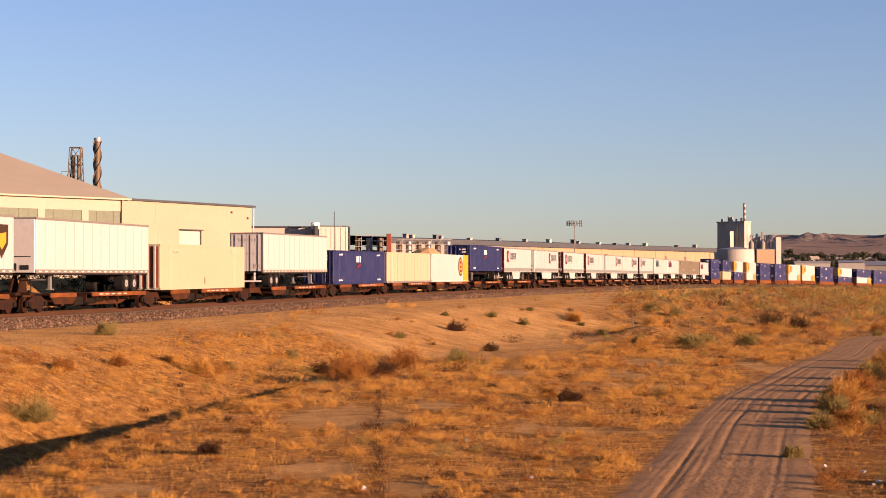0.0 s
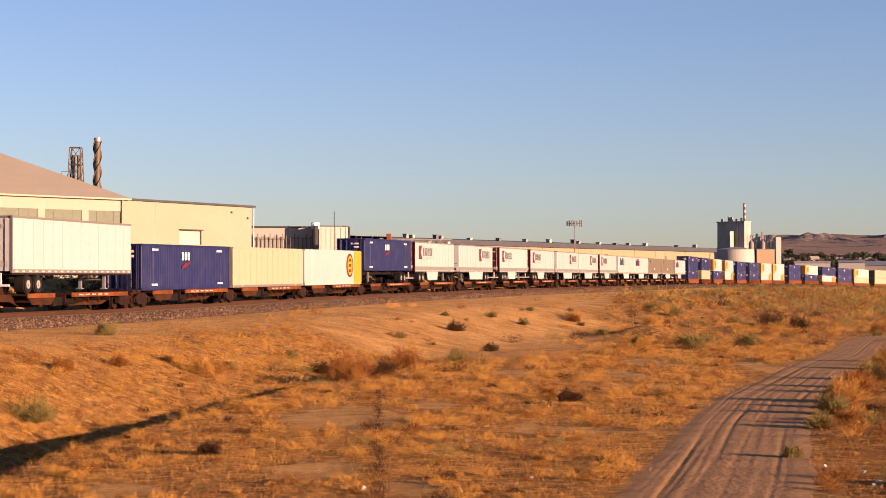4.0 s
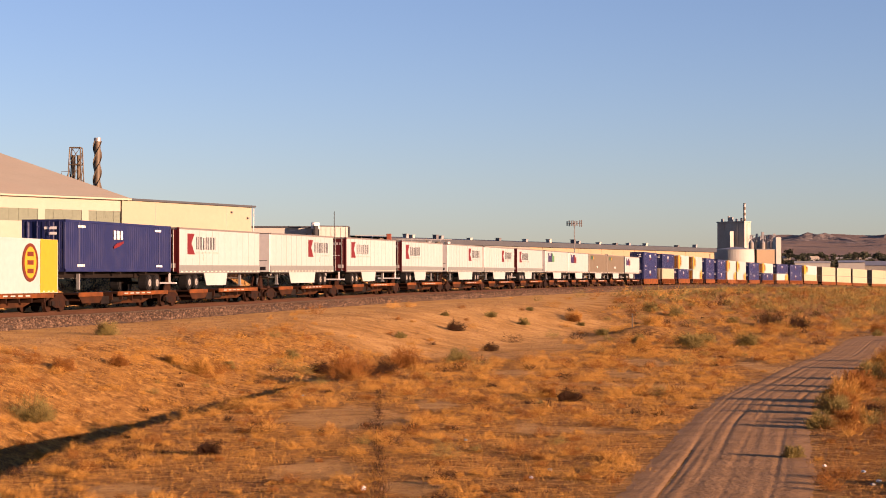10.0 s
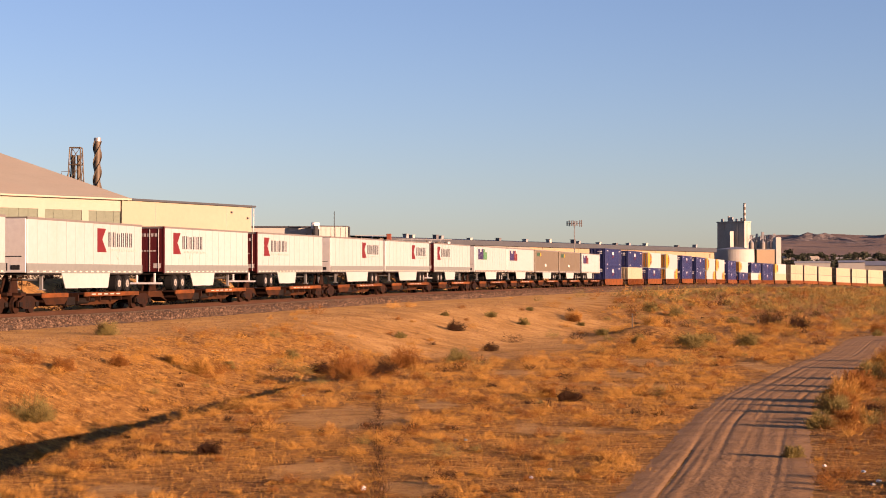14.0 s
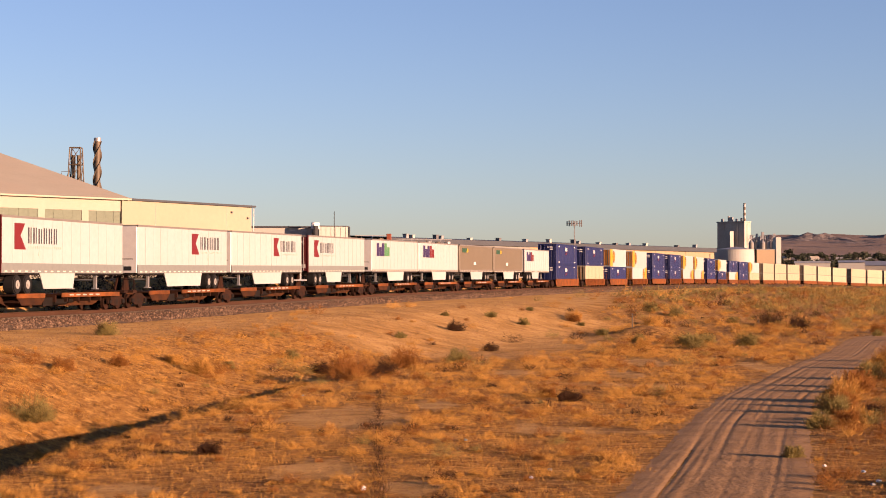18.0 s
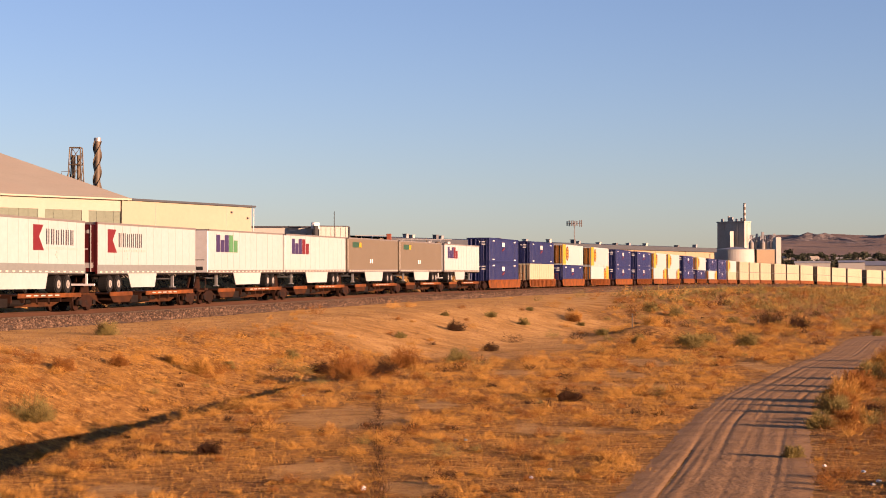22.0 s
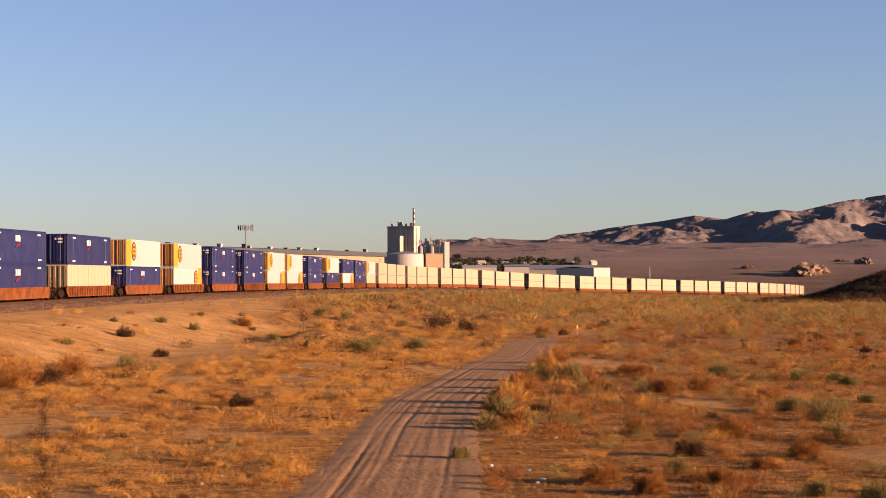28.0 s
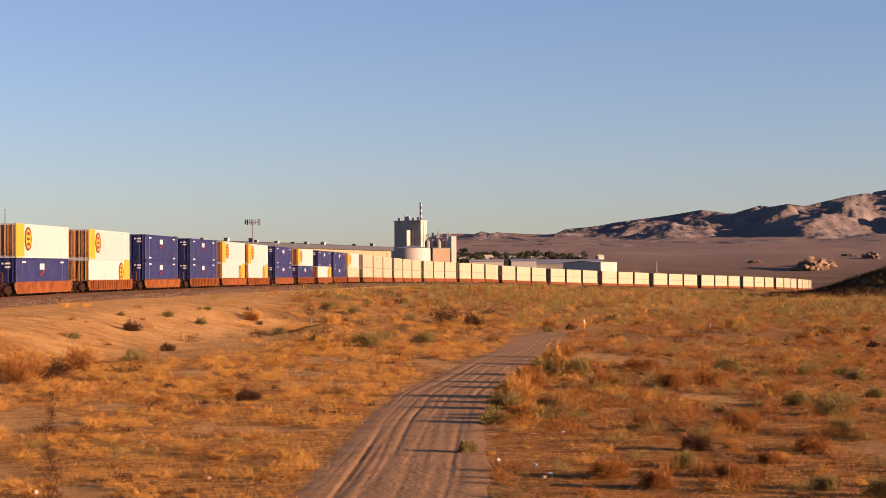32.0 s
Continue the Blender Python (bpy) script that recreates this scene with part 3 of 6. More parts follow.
def end_ribs(height, n=5):
    ring = [(0.11, 1.22), (0.11, -1.22), (0.06, -1.22)]
    for i in range(n):
        y = -1.0 + 2.0 * i / (n - 1)
        ring += [(0.06, y - 0.13), (0.02, y - 0.09), (0.02, y + 0.09), (0.06, y + 0.13)]
    ring.append((0.06, 1.22))
    return folded(B(), ring, 0.2, height - 0.16)


def lock_rods(height):
    rods = []
    for y in (-0.95, -0.35, 0.35, 0.95):
        b = B()
        cyl(b, (-0.035, y, 0.12), (-0.035, y, height - 0.1), 0.028, 6)
        for z in (0.35, 1.2, height - 0.4):
            box(b, -0.05, 0.02, y - 0.06, y + 0.06, z - 0.04, z + 0.04)
        rods.append(b)
    return rods


def bars(bm, x, z, w, h, widths, y=-1.318, gap=0.35):
    """A row of upright bars in place of letters."""
    n = sum(widths) + gap * (len(widths) - 1)
    u = w / n
    for k in widths:
        box(bm, x, x + k * u, y, y + 0.012, z, z + h)
        x += (k + gap) * u
    return bm


def ellipse(bm, x, z, a, c, y=-1.32, n=28, inner=0.0):
    o = [(x + a * math.cos(6.2832 * i / n), z + c * math.sin(6.2832 * i / n)) for i in range(n)]
    if not inner:
        return prism(bm, o, y, y + 0.014)
    for i in range(n):
        p, q = o[i], o[(i + 1) % n]
        p2, q2 = [(x + (t[0] - x) * inner, z + (t[1] - z) * inner) for t in (p, q)]
        vs = [bm.verts.new((t[0], y, t[1])) for t in (p, q, q2, p2)]
        bm.faces.new(vs)
    return bm


def container(kind, high=2.896):
    """A 53-foot container built once for each kind."""
    body_m, post_m, label, cat = {
        "blue": (BLUE, BLUE, "navy blue ribbed steel freight container with white print", "container"),
        "white": (WHITE, WHITE, "plain cream-white freight container on the train", "container"),
        "cream": (CREAM, CREAM, "plain pale yellow-cream freight container on the train", "container"),
        "gold": (WHITE, YELLOW, "white freight container with golden end panel and oval badge", "container"),
        "goldr": (WHITE, YELLOW, "white freight container with golden rear panel and oval badge", "container"),
        "ribbed": (CREAM, CREAM, "pale cream container with a red-brown ribbed end", "container"),
    }[kind]
    t = thing("container", Matrix(), label, cat, "freight containers of the train")
    b, p, r = container_meshes(high)
    if kind in ("white", "cream", "gold", "goldr", "ribbed"):     # smooth sheet sides with thin seams
        b.free()
        b = box(B(), 0.06, LEN - 0.06, -WID / 2 + 0.016, WID / 2 - 0.016, 0.1, high - 0.02)
    part("body", b, body_m, t)
    for q in p:
        part("corner_post", q, {"gold": WHITE, "goldr": WHITE}.get(kind, post_m), t)
    for i, q in enumerate(r):
        # Bottom side rails are darkened to stand in for the stack seam's shadow.
        low_side = kind in ("cream", "white") and i in (0, 2)
        part("rail", q, GREYTRIM if low_side else body_m, t, "bottom rail painted grey for the shaded stack seam" if low_side else "")
    if kind == "blue":
        part("end_door", end_ribs(high), BLUE, t)
        for q in lock_rods(high):
            part("lock_rod", q, BLUE, t)
        m = bars(B(), 6.8, high - 1.0, 1.35, 0.52, (1, 1, 1), gap=0.6)
        part("badge", m, STRIPEWHITE, t, "white badge bars")
        part("badge_swoosh", prism(B(), [(6.8, high - 1.55), (7.6, high - 1.42), (8.3, high - 1.2), (8.3, high - 1.08), (7.3, high - 1.22), (6.8, high - 1.4)], -1.318, -1.306), RED, t, "red swoosh")
        m = B()
        for x, z in ((1.6, 0.28), (LEN - 2.6, 0.28), (1.7, high - 0.42), (LEN - 2.8, high - 0.42)):
            bars(m, x, z, 1.0, 0.13, (2, 1, 2, 1))
        part("print", m, STRIPEWHITE, t, "small white bars of print")
        m = B()
        for i, wdt in enumerate((0.5, 0.35)):
            box(m, -0.02, 0.0, -0.8, -0.8 + wdt * 1.5, high - 0.55 - i * 0.3, high - 0.4 - i * 0.3)
        part("end_print", m, STRIPEWHITE, t, "white bars of print on the end door")
    elif kind in ("gold", "goldr"):
        x0 = 0.0 if kind == "gold" else LEN - 2.4
        part("end_panel", box(B(), x0 - 0.006 + (0.1 if kind == "goldr" else 0.0), x0 + 2.3, -WID / 2 - 0.008, -WID / 2 + 0.05, 0.02, high - 0.01), YELLOW, t, "golden yellow panel")
        part("end_wall", end_ribs(high, 6), GOLDEND, t, "orange-brown ribbed end wall")
        for q in lock_rods(high):
            part("lock_rod", q, GOLDEND, t)
        ex = 3.4 if kind == "gold" else LEN - 3.6
        part("badge", ellipse(B(), ex, high * 0.56, 0.98, 1.02), DKRED, t, "dark oval badge")
        part("badge_centre", ellipse(B(), ex, high * 0.56, 0.72, 0.84, y=-1.33), YELLOW, t, "golden centre of the badge")
        m = B()
        for zz in (-0.45, 0.0, 0.45):
            box(m, ex - 0.4, ex + 0.35, -1.345, -1.335, high * 0.56 + zz - 0.12, high * 0.56 + zz + 0.12)
        part("badge_print", m, DKRED, t, "dark bars on the badge")
        m = B()
        for i in range(26):
            x = 0.4 + i * 0.6
            box(m, x, x + 0.2, -1.31, -1.3, 0.05, 0.12)
        part("reflector_tape", m, DOT, t)
    elif kind == "ribbed":
        part("end_wall", box(B(), -0.005, 0.06, -WID / 2 + 0.1, WID / 2 - 0.1, 0.16, high - 0.14), OXIDE, t, "red-brown end wall")
        rb = B()
        for i in range(5):
            yy = -0.95 + i * 0.475
            box(rb, -0.09, 0.0, yy - 0.06, yy + 0.06, 0.1, high - 0.1, 0.01)
        part("end_ribbing", rb, WHITE, t, "pale upright ribs")
        m = B()
        for x, z in ((2.2, high - 0.5), (3.0, high - 0.5), (13.4, high - 0.4)):
            bars(m, x, z, 0.5, 0.1, (1, 1))
        part("print", m, LTGREY, t)
        part("door_slot", box(B(), 8.0, 8.12, -1.305, -1.298, 0.35, 0.75), DKGREY, t)
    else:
        # The end's shade is put into its brown colour; the sides stay pale.
        part("end_wall", end_ribs(high), DARKEND, t, "ribbed end wall with its shade put into brown colour")
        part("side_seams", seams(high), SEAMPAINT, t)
    return t


def seams(high):
    m = B()
    for i in range(1, 13):
        x = i * LEN / 13
        box(m, x - 0.012, x + 0.012, -WID / 2 - 0.004, -WID / 2 + 0.03, 0.2, high - 0.15)
    return m


GOLDEND = mat("orange_gold_end_paint", (0.2508, 0.1026, 0.01368), 0.55, vary=0.12, dirt=(0.076, 0.0304, 0.0114), dirt_amount=0.5)
SHIELD = mat("dark_brown_print", (0.02964, 0.01421, 0.005928), 0.5, vary=0.05)
DKRED = mat("dark_red_brown_print", (0.09485, 0.01778, 0.007144), 0.5, vary=0.05)
OXIDE = mat("red_oxide_primer", (0.1778, 0.04446, 0.02075), 0.6, vary=0.15)
DARKEND = mat("container_end_shade_brown", (0.1778, 0.1245, 0.07114), 0.6, vary=0.12)


def tandem(t, x):
    """Two axles with dual tyres under a trailer."""
    for xx in (x - 0.62, x + 0.62):
        for y in (-1, 1):
            b = B()
            cyl(b, (xx, y * 0.62, 0.52), (xx, y * 1.24, 0.52), 0.51, 20)
            bmesh.ops.bevel(b, geom=[e for e in b.edges if len(e.link_faces) == 2 and any(len(f.verts) > 8 for f in e.link_faces)], offset=0.06, segments=2, affect="EDGES")
            w = part("wheel", b, RUBBER, t, "black rubber tyre")
            c = B()
            cyl(c, (xx, y * 1.2, 0.52), (xx, y * 1.252, 0.52), 0.23, 18)
            cyl(c, (xx, y * 1.25, 0.52), (xx, y * 1.30, 0.52), 0.10, 10)
            part("rim", c, WHEELRIM, w, "bright steel rim")
    b = B()
    for y in (-0.55, 0.55):
        box(b, x - 1.6, x + 1.6, y - 0.07, y + 0.07, 0.8, 1.12)
    for xx in (x - 0.62, x + 0.62):
        cyl(b, (xx, -1.1, 0.52), (xx, 1.1, 0.52), 0.08, 8)
    part("bogie_frame", b, STEEL, t)


def trailer(kind, rear_first):
    """A 53-foot road trailer standing on its wheels at z=0; kind sets the paint. rear_first: its doors lead."""
    paint, end_paint, label = {
        "plain": (WHITE, ALU, "plain white road trailer with grey nose on a flat rail car"),
        "shield": (WHITE, ALU, "white road trailer with brown and gold shield badge"),
        "doors": (WHITE, ALU, "plain white road trailer with grey rear doors leading"),
        "red": (WHITE, MAROON if rear_first else ALU, "white road trailer with red badge, grey lettering and lower band"),
        "green": (WHITE, ALU, "white road trailer with purple and green lettering bars"),
        "orange": (WHITE, ALU, "white road trailer with purple and red-orange lettering bars"),
        "grey": (GREYPAINT, GREYPAINT, "grey-brown road trailer with a small green and yellow patch"),
    }[kind]
    t = thing("road_trailer", Matrix(), label, "trailer", "road trailers of the train")
    W, z0, z1 = WID / 2, 1.12, 4.10
    part("body", box(B(), 0.04, LEN - 0.04, -W + 0.012, W - 0.012, z0 + 0.1, z1 - 0.02, 0.03), paint, t)
    top = B()
    for y in (-1, 1):
        box(top, 0, LEN, y * (W - 0.05), y * W, z1 - 0.12, z1)
    for x in (0, LEN - 0.06):
        box(top, x, x + 0.06, -W, W, z1 - 0.12, z1 - 0.003)
    part("top_rail", top, GREYTRIM, t, "dull grey top rail")
    low = B()
    band = 0.52 if kind == "red" else 0.2
    for y in (-1, 1):
        box(low, 0, LEN, y * (W - 0.05), y * (W + 0.004), z0, z0 + band)
    part("lower_rail", low, GREYBAND if kind == "red" else GREYTRIM, t, "grey lower band")
    m = B()
    for i in range(20):
        x = 0.35 + i * 0.8
        box(m, x, x + 0.3, -W - 0.012, -W + 0.01, z0 + 0.06, z0 + 0.13)
    part("reflector_tape", m, DOT, t)
    if kind != "grey":
        part("seams", trailer_seams(W, z0, z1), WHITESEAM, t)
    part("floor", box(B(), 0.1, LEN - 0.1, -W + 0.06, W - 0.06, z0 - 0.1, z0 + 0.02), STEEL, t)
    # leading end
    e = B()
    if rear_first:
        box(e, -0.03, 0.05, -W + 0.1, -0.01, z0 + 0.1, z1 - 0.14)
        part("rear_door", e, end_paint, t, "maroon rear door" if kind == "red" else "grey rear door")
        part("rear_door", box(B(), -0.03, 0.05, 0.01, W - 0.1, z0 + 0.1, z1 - 0.14), end_paint, t)
        for y in (-0.9, -0.3, 0.3, 0.9):
            part("lock_rod", cyl(B(), (-0.05, y, z0 + 0.1), (-0.05, y, z1 - 0.16), 0.025, 6), LTGREY if kind == "red" else DKGREY, t)
        for y in (-1, 1):
            part("door_post", box(B(), -0.05, 0.04, y * (W - 0.11), y * (W + 0.002), z0, z1), MAROON if kind == "red" else DKGREY, t)
        g = B()
        box(g, -0.02, 0.08, -1.1, 1.1, 0.42, 0.54)
        for y in (-0.6, 0.6):
            box(g, 0.0, 0.1, y - 0.05, y + 0.05, 0.5, z0)
        part("underride_guard", g, STRIPEWHITE, t, "white underride guard")
        m = B()
        for i, (y0_, y1_) in enumerate(((-0.8, 0.7), (-0.7, 0.6))):
            for k in range(6):
                a = y0_ + (y1_ - y0_) * k / 6
                box(m, -0.045, -0.035, a, a + 0.16, 3.45 - i * 0.95, (3.65 if i == 0 else 2.58))
        box(m, -0.045, -0.035, -1.05, -0.55, 1.45, 1.75)
        part("door_print", m, LTGREY, t, "pale bars of print on the doors")
        ax, lg = 2.6, LEN - 2.9
    else:
        box(e, -0.05, 0.05, -W + 0.06, W - 0.06, z0 + 0.02, z1 - 0.1, 0.03)
        part("nose", e, end_paint, t, "grey front wall")
        m = B()
        box(m, -0.06, -0.045, 0.1, 0.45, 3.45, 3.75)
        box(m, -0.07, -0.045, -0.2, 0.6, 1.25, 1.65)
        box(m, -0.07, -0.045, -0.9, -0.4, 1.3, 1.55)
        box(m, -0.06, -0.045, -1.0, 0.9, 1.98, 2.03)
        part("nose_fittings", m, BLACK, t, "dark hose couplings and vent")
        ax, lg = LEN - 2.9, 2.9
    tandem(t, ax)
    b = B()
    for y in (-0.75, 0.75):
        box(b, lg - 0.08, lg + 0.08, y - 0.08, y + 0.08, 0.25, z0)
        box(b, lg - 0.2, lg + 0.2, y - 0.15, y + 0.15, 0.2, 0.26)
        cyl(b, (lg, y, 0.9), (lg + 0.7, y * 0.6, z0), 0.04, 6)
    cyl(b, (lg, -0.75, 0.75), (lg, 0.75, 0.75), 0.05, 6)
    part("landing_gear", b, GALV, t)
    if kind in ("red", "green", "orange", "grey"):
        x0, x1 = (4.6, 9.2) if rear_first else (5.0, LEN - 5.2)
        if not rear_first and kind == "red":
            x0, x1 = 4.4, LEN - 5.0
        part("side_skirt", prism(B(), [(x0 + 0.5, 0.28), (x1 - 0.3, 0.28), (x1, z0), (x0, z0)], -W + 0.02, -W + 0.06), WHITE, t, "white aerodynamic side skirt")
    y = -W - 0.006
    if kind == "red":
        lx = 1.5 if rear_first else LEN - 6.9
        k = B()
        prism(k, [(lx, 2.35), (lx + 1.35, 2.35), (lx + 0.7, 3.08), (lx + 1.25, 3.72), (lx, 3.72)], y, y + 0.012)
        part("badge", k, RED, t, "red badge shape")
        m = B()
        for i, hh in enumerate((0.85, 0.85, 0.8, 0.85, 0.85, 0.85)):
            for dx, wd in ((0.0, 0.15), (0.3, 0.1)):
                box(m, lx + 1.62 + i * 0.64 + dx, lx + 1.62 + i * 0.64 + dx + wd, y, y + 0.012, 2.68, 2.68 + hh)
        part("lettering", m, LTDARK, t, "dark upright bars in place of lettering")
        part("small_print", bars(B(), lx + 1.7, 2.42, 4.2, 0.13, (1,) * 16, y=y), LTGREY, t)
        part("diamond_mark", prism(B(), [(lx + 3.0, 1.95), (lx + 3.16, 2.15), (lx + 3.0, 2.35), (lx + 2.84, 2.15)], y, y + 0.012), LTGREY, t)
    if kind in ("green", "orange"):
        m = B()
        lx = 1.5
        for dx, wd, hh in ((0.0, 0.75, 1.2), (0.85, 0.75, 0.85), (1.68, 0.8, 1.2)):
            box(m, lx + dx, lx + dx + wd, y, y + 0.012, 2.55, 2.55 + hh)
        part("badge", m, PURPLE, t, "dark purple badge bars")
        m = B()
        box(m, lx + 2.58, lx + 3.36, y, y + 0.012, 2.55, 3.75)
        box(m, lx + 3.46, lx + 4.3, y, y + 0.012, 2.55, 3.4)
        part("badge_end", m, GREEN if kind == "green" else RED, t, "green badge bars" if kind == "green" else "red badge bars")
    if kind == "shield":
        x = LEN - 1.5
        part("badge", prism(B(), [(x - 0.75, 3.6), (x + 0.75, 3.6), (x + 0.75, 2.6), (x, 1.85), (x - 0.75, 2.6)], y, y + 0.012), SHIELD, t, "dark brown shield badge")
        part("badge_centre", prism(B(), [(x - 0.45, 3.1), (x + 0.5, 3.2), (x + 0.5, 2.7), (x, 2.3), (x - 0.45, 2.7)], y - 0.006, y + 0.006), YELLOW, t, "golden badge centre")
    if kind == "grey":
        part("patch", box(B(), 1.2, 4.0, y, y + 0.012, 3.25, 3.72), DKGREEN, t, "dark green patch")
        part("patch_arrow", prism(B(), [(3.1, 3.27), (3.9, 3.27), (3.9, 3.7), (3.3, 3.7)], y - 0.006, y + 0.006), YELLOW, t, "yellow end of the patch")
        m = B()
        for dx in (0, 0.55):
            box(m, 6.6 + dx, 6.95 + dx, y, y + 0.012, 1.9, 2.25)
        part("number_patch", m, STRIPEWHITE, t)
    return t


SEAMPAINT = mat("chalky_seam_paint", (0.2888, 0.2508, 0.1733), 0.6, vary=0.05)
WHITESEAM = mat("dull_white_seam", (0.262, 0.282, 0.272), 0.6, vary=0.05)
LTDARK = mat("mid_grey_print", (0.0342, 0.03192, 0.038), 0.5, vary=0.05)


def trailer_seams(W, z0, z1):
    m = B()
    for i in range(1, 13):
        x = i * LEN / 13
        box(m, x - 0.01, x + 0.01, -W - 0.002, -W + 0.02, z0 + 0.3, z1 - 0.13)
    return m


def chassis():
    """A road chassis under a container: frame and wheels."""
    t = thing("trailer_chassis", Matrix(), "dark steel road chassis under a blue container", "chassis")
    b = B()
    for y in (-0.45, 0.45):
        box(b, 0.1, LEN - 0.1, y - 0.08, y + 0.08, 0.86, 1.2)
    for x in (0.1, 4.0, 8.0, 12.0, LEN - 0.3):
        box(b, x, x + 0.2, -1.2, 1.2, 1.05, 1.22)
    part("frame", b, STEEL, t)
    tandem(t, LEN - 2.9)
    g = B()
    for y in (-0.75, 0.75):
        box(g, 2.9, 3.06, y - 0.08, y + 0.08, 0.2, 1.1)
    part("landing_gear", g, GALV, t)
    return t


def truck(parent, x, z=0.0):
    """A two-axle railway truck about x: side frames, wheels, springs."""
    for y in (-1, 1):
        b = prism(B(), [(x - 1.25, 0.34), (x - 1.25, 0.62), (x - 0.9, 0.72), (x - 0.45, 0.92), (x + 0.45, 0.92), (x + 0.9, 0.72), (x + 1.25, 0.62), (x + 1.25, 0.34), (x + 0.95, 0.36), (x + 0.5, 0.22), (x - 0.5, 0.22), (x - 0.95, 0.36)], y * 0.98, y * 1.10)
        sf = part("side_frame", b, CARRUST, parent, "rusty cast side frame")
        for k in (-0.2, 0.0, 0.2):
            part("coil_spring", cyl(B(), (x + k, y * 1.04, 0.3), (x + k, y * 1.04, 0.62), 0.075, 8), STEEL, sf)
        for k in (-1.15, 0.8):
            part("bearing_cap", box(B(), x + k, x + k + 0.35, y * 1.1, y * 1.17, 0.36, 0.6), STEEL, sf)
    for xx in (x - 0.89, x + 0.89):
        b = B()
        for y in (-1, 1):
            cyl(b, (xx, y * 0.69, 0.42), (xx, y * 0.83, 0.42), 0.42, 20)
            cyl(b, (xx, y * 0.64, 0.42), (xx, y * 0.69, 0.42), 0.445, 20)
        cyl(b, (xx, -0.7, 0.42), (xx, 0.7, 0.42), 0.09, 8)
        part("wheelset", b, CARRUST, parent, "rust-brown wheels on an axle")
    b = box(B(), x - 0.3, x + 0.3, -1.0, 1.0, 0.5, 0.8)
    part("bolster", b, STEEL, parent)


def spine_unit(front, rear, pitch):
    """One platform of an articulated spine car; origin at the leading end of its load. front, rear: 'own' has its own truck and coupler there, 'shared' the truck stands between."""
    t = thing("spine_car", Matrix(), "rust-brown articulated spine car platform with hitch and side ledges", "rail car", "rail cars of the train")
    a, z = -(pitch - LEN) / 2, LEN + (pitch - LEN) / 2
    b = B()
    prism(b, [(a, 0.98), (a, 0.62), (1.4, 0.6), (2.6, 0.30), (LEN - 2.6, 0.30), (LEN - 1.4, 0.6), (z, 0.62), (z, 0.98), (LEN - 2.0, 1.0), (2.0, 1.0)], -0.45, 0.45)
    part("centre_sill", b, SILLRUST, t, "deep rusty orange-brown centre beam")
    for x0, x1 in ((1.6, 5.0), (7.2, LEN - 0.8)):
        part("side_ledge", box(B(), x0, x1, -1.36, -0.4, 0.90, 1.0, 0.02), CARRUST, t, "rusty deck ledge")
        part("side_ledge", box(B(), x0, x1, 0.4, 1.36, 0.90, 1.0, 0.02), CARRUST, t)
        lip = B()
        box(lip, x0, x1, -1.40, -1.34, 0.80, 1.04)
        part("ledge_lip", lip, CARORANGE, t, "weathered orange edge plate")
    for x in np.arange(2.0, LEN - 0.5, 1.55):
        part("cross_bearer", box(B(), x, x + 0.12, -1.25, 1.25, 0.55, 0.92), CARRUST, t)
    for y in (-1, 1):
        part("end_bracket", prism(B(), [(1.7, 0.9), (5.3, 0.9), (4.7, 0.42), (2.3, 0.42)], y * 1.26, y * 1.31), SILLRUST, t, "rusty sloping bracket plate")
    d = B()
    box(d, 5.4, 6.6, -1.1, -0.5, 0.35, 0.8)
    cyl(d, (7.0, -0.9, 0.55), (8.6, -0.9, 0.55), 0.18, 10)
    cyl(d, (9.2, -0.8, 0.6), (9.9, -0.8, 0.6), 0.13, 8)
    part("brake_gear", d, STEEL, t, "dark brake cylinder and reservoir")
    for x in (0.6, LEN - 0.6):
        h = B()
        prism(h, [(x - 0.7, 1.0), (x - 0.1, 2.02), (x + 0.25, 2.02), (x + 0.5, 1.0)], -0.28, -0.2)
        prism(h, [(x - 0.7, 1.0), (x - 0.1, 2.02), (x + 0.25, 2.02), (x + 0.5, 1.0)], 0.2, 0.28)
        box(h, x - 0.15, x + 0.3, -0.42, 0.42, 2.0, 2.1)
        t_h = h
        if x < 2:
            part("trailer_hitch", t_h, CARRUST, t, "rusty folding trailer hitch")
        else:
            t_h.free()
    for k in range(5):
        part("stencil_mark", box(B(), 8.2 + k * 0.9, 8.75 + k * 0.9, -1.408, -1.398, 0.89, 0.96), LTGREY, t, "faded pale stencil mark")
    if front == "own":
        truck(t, 1.2 + a)
        e = box(B(), a - 0.15, a + 0.5, -1.3, 1.3, 0.95, 1.1)
        part("end_platform", e, CARRUST, t)
        part("coupler", box(B(), a - 0.6, a, -0.14, 0.14, 0.7, 0.98, 0.03), STEEL, t)
        g = B()
        for y in (-1.25, -0.6):
            cyl(g, (a + 0.1, y, 1.1), (a + 0.1, y, 1.75), 0.03, 6)
        cyl(g, (a + 0.1, -1.25, 1.75), (a + 0.1, -0.6, 1.75), 0.03, 6)
        part("grab_rail", g, CARRUST, t)
    if rear == "own":
        truck(t, z - 1.2)
        part("end_platform", box(B(), z - 0.5, z + 0.1, -1.3, 1.3, 0.95, 1.1), CARRUST, t)
    else:
        truck(t, z)
    return t


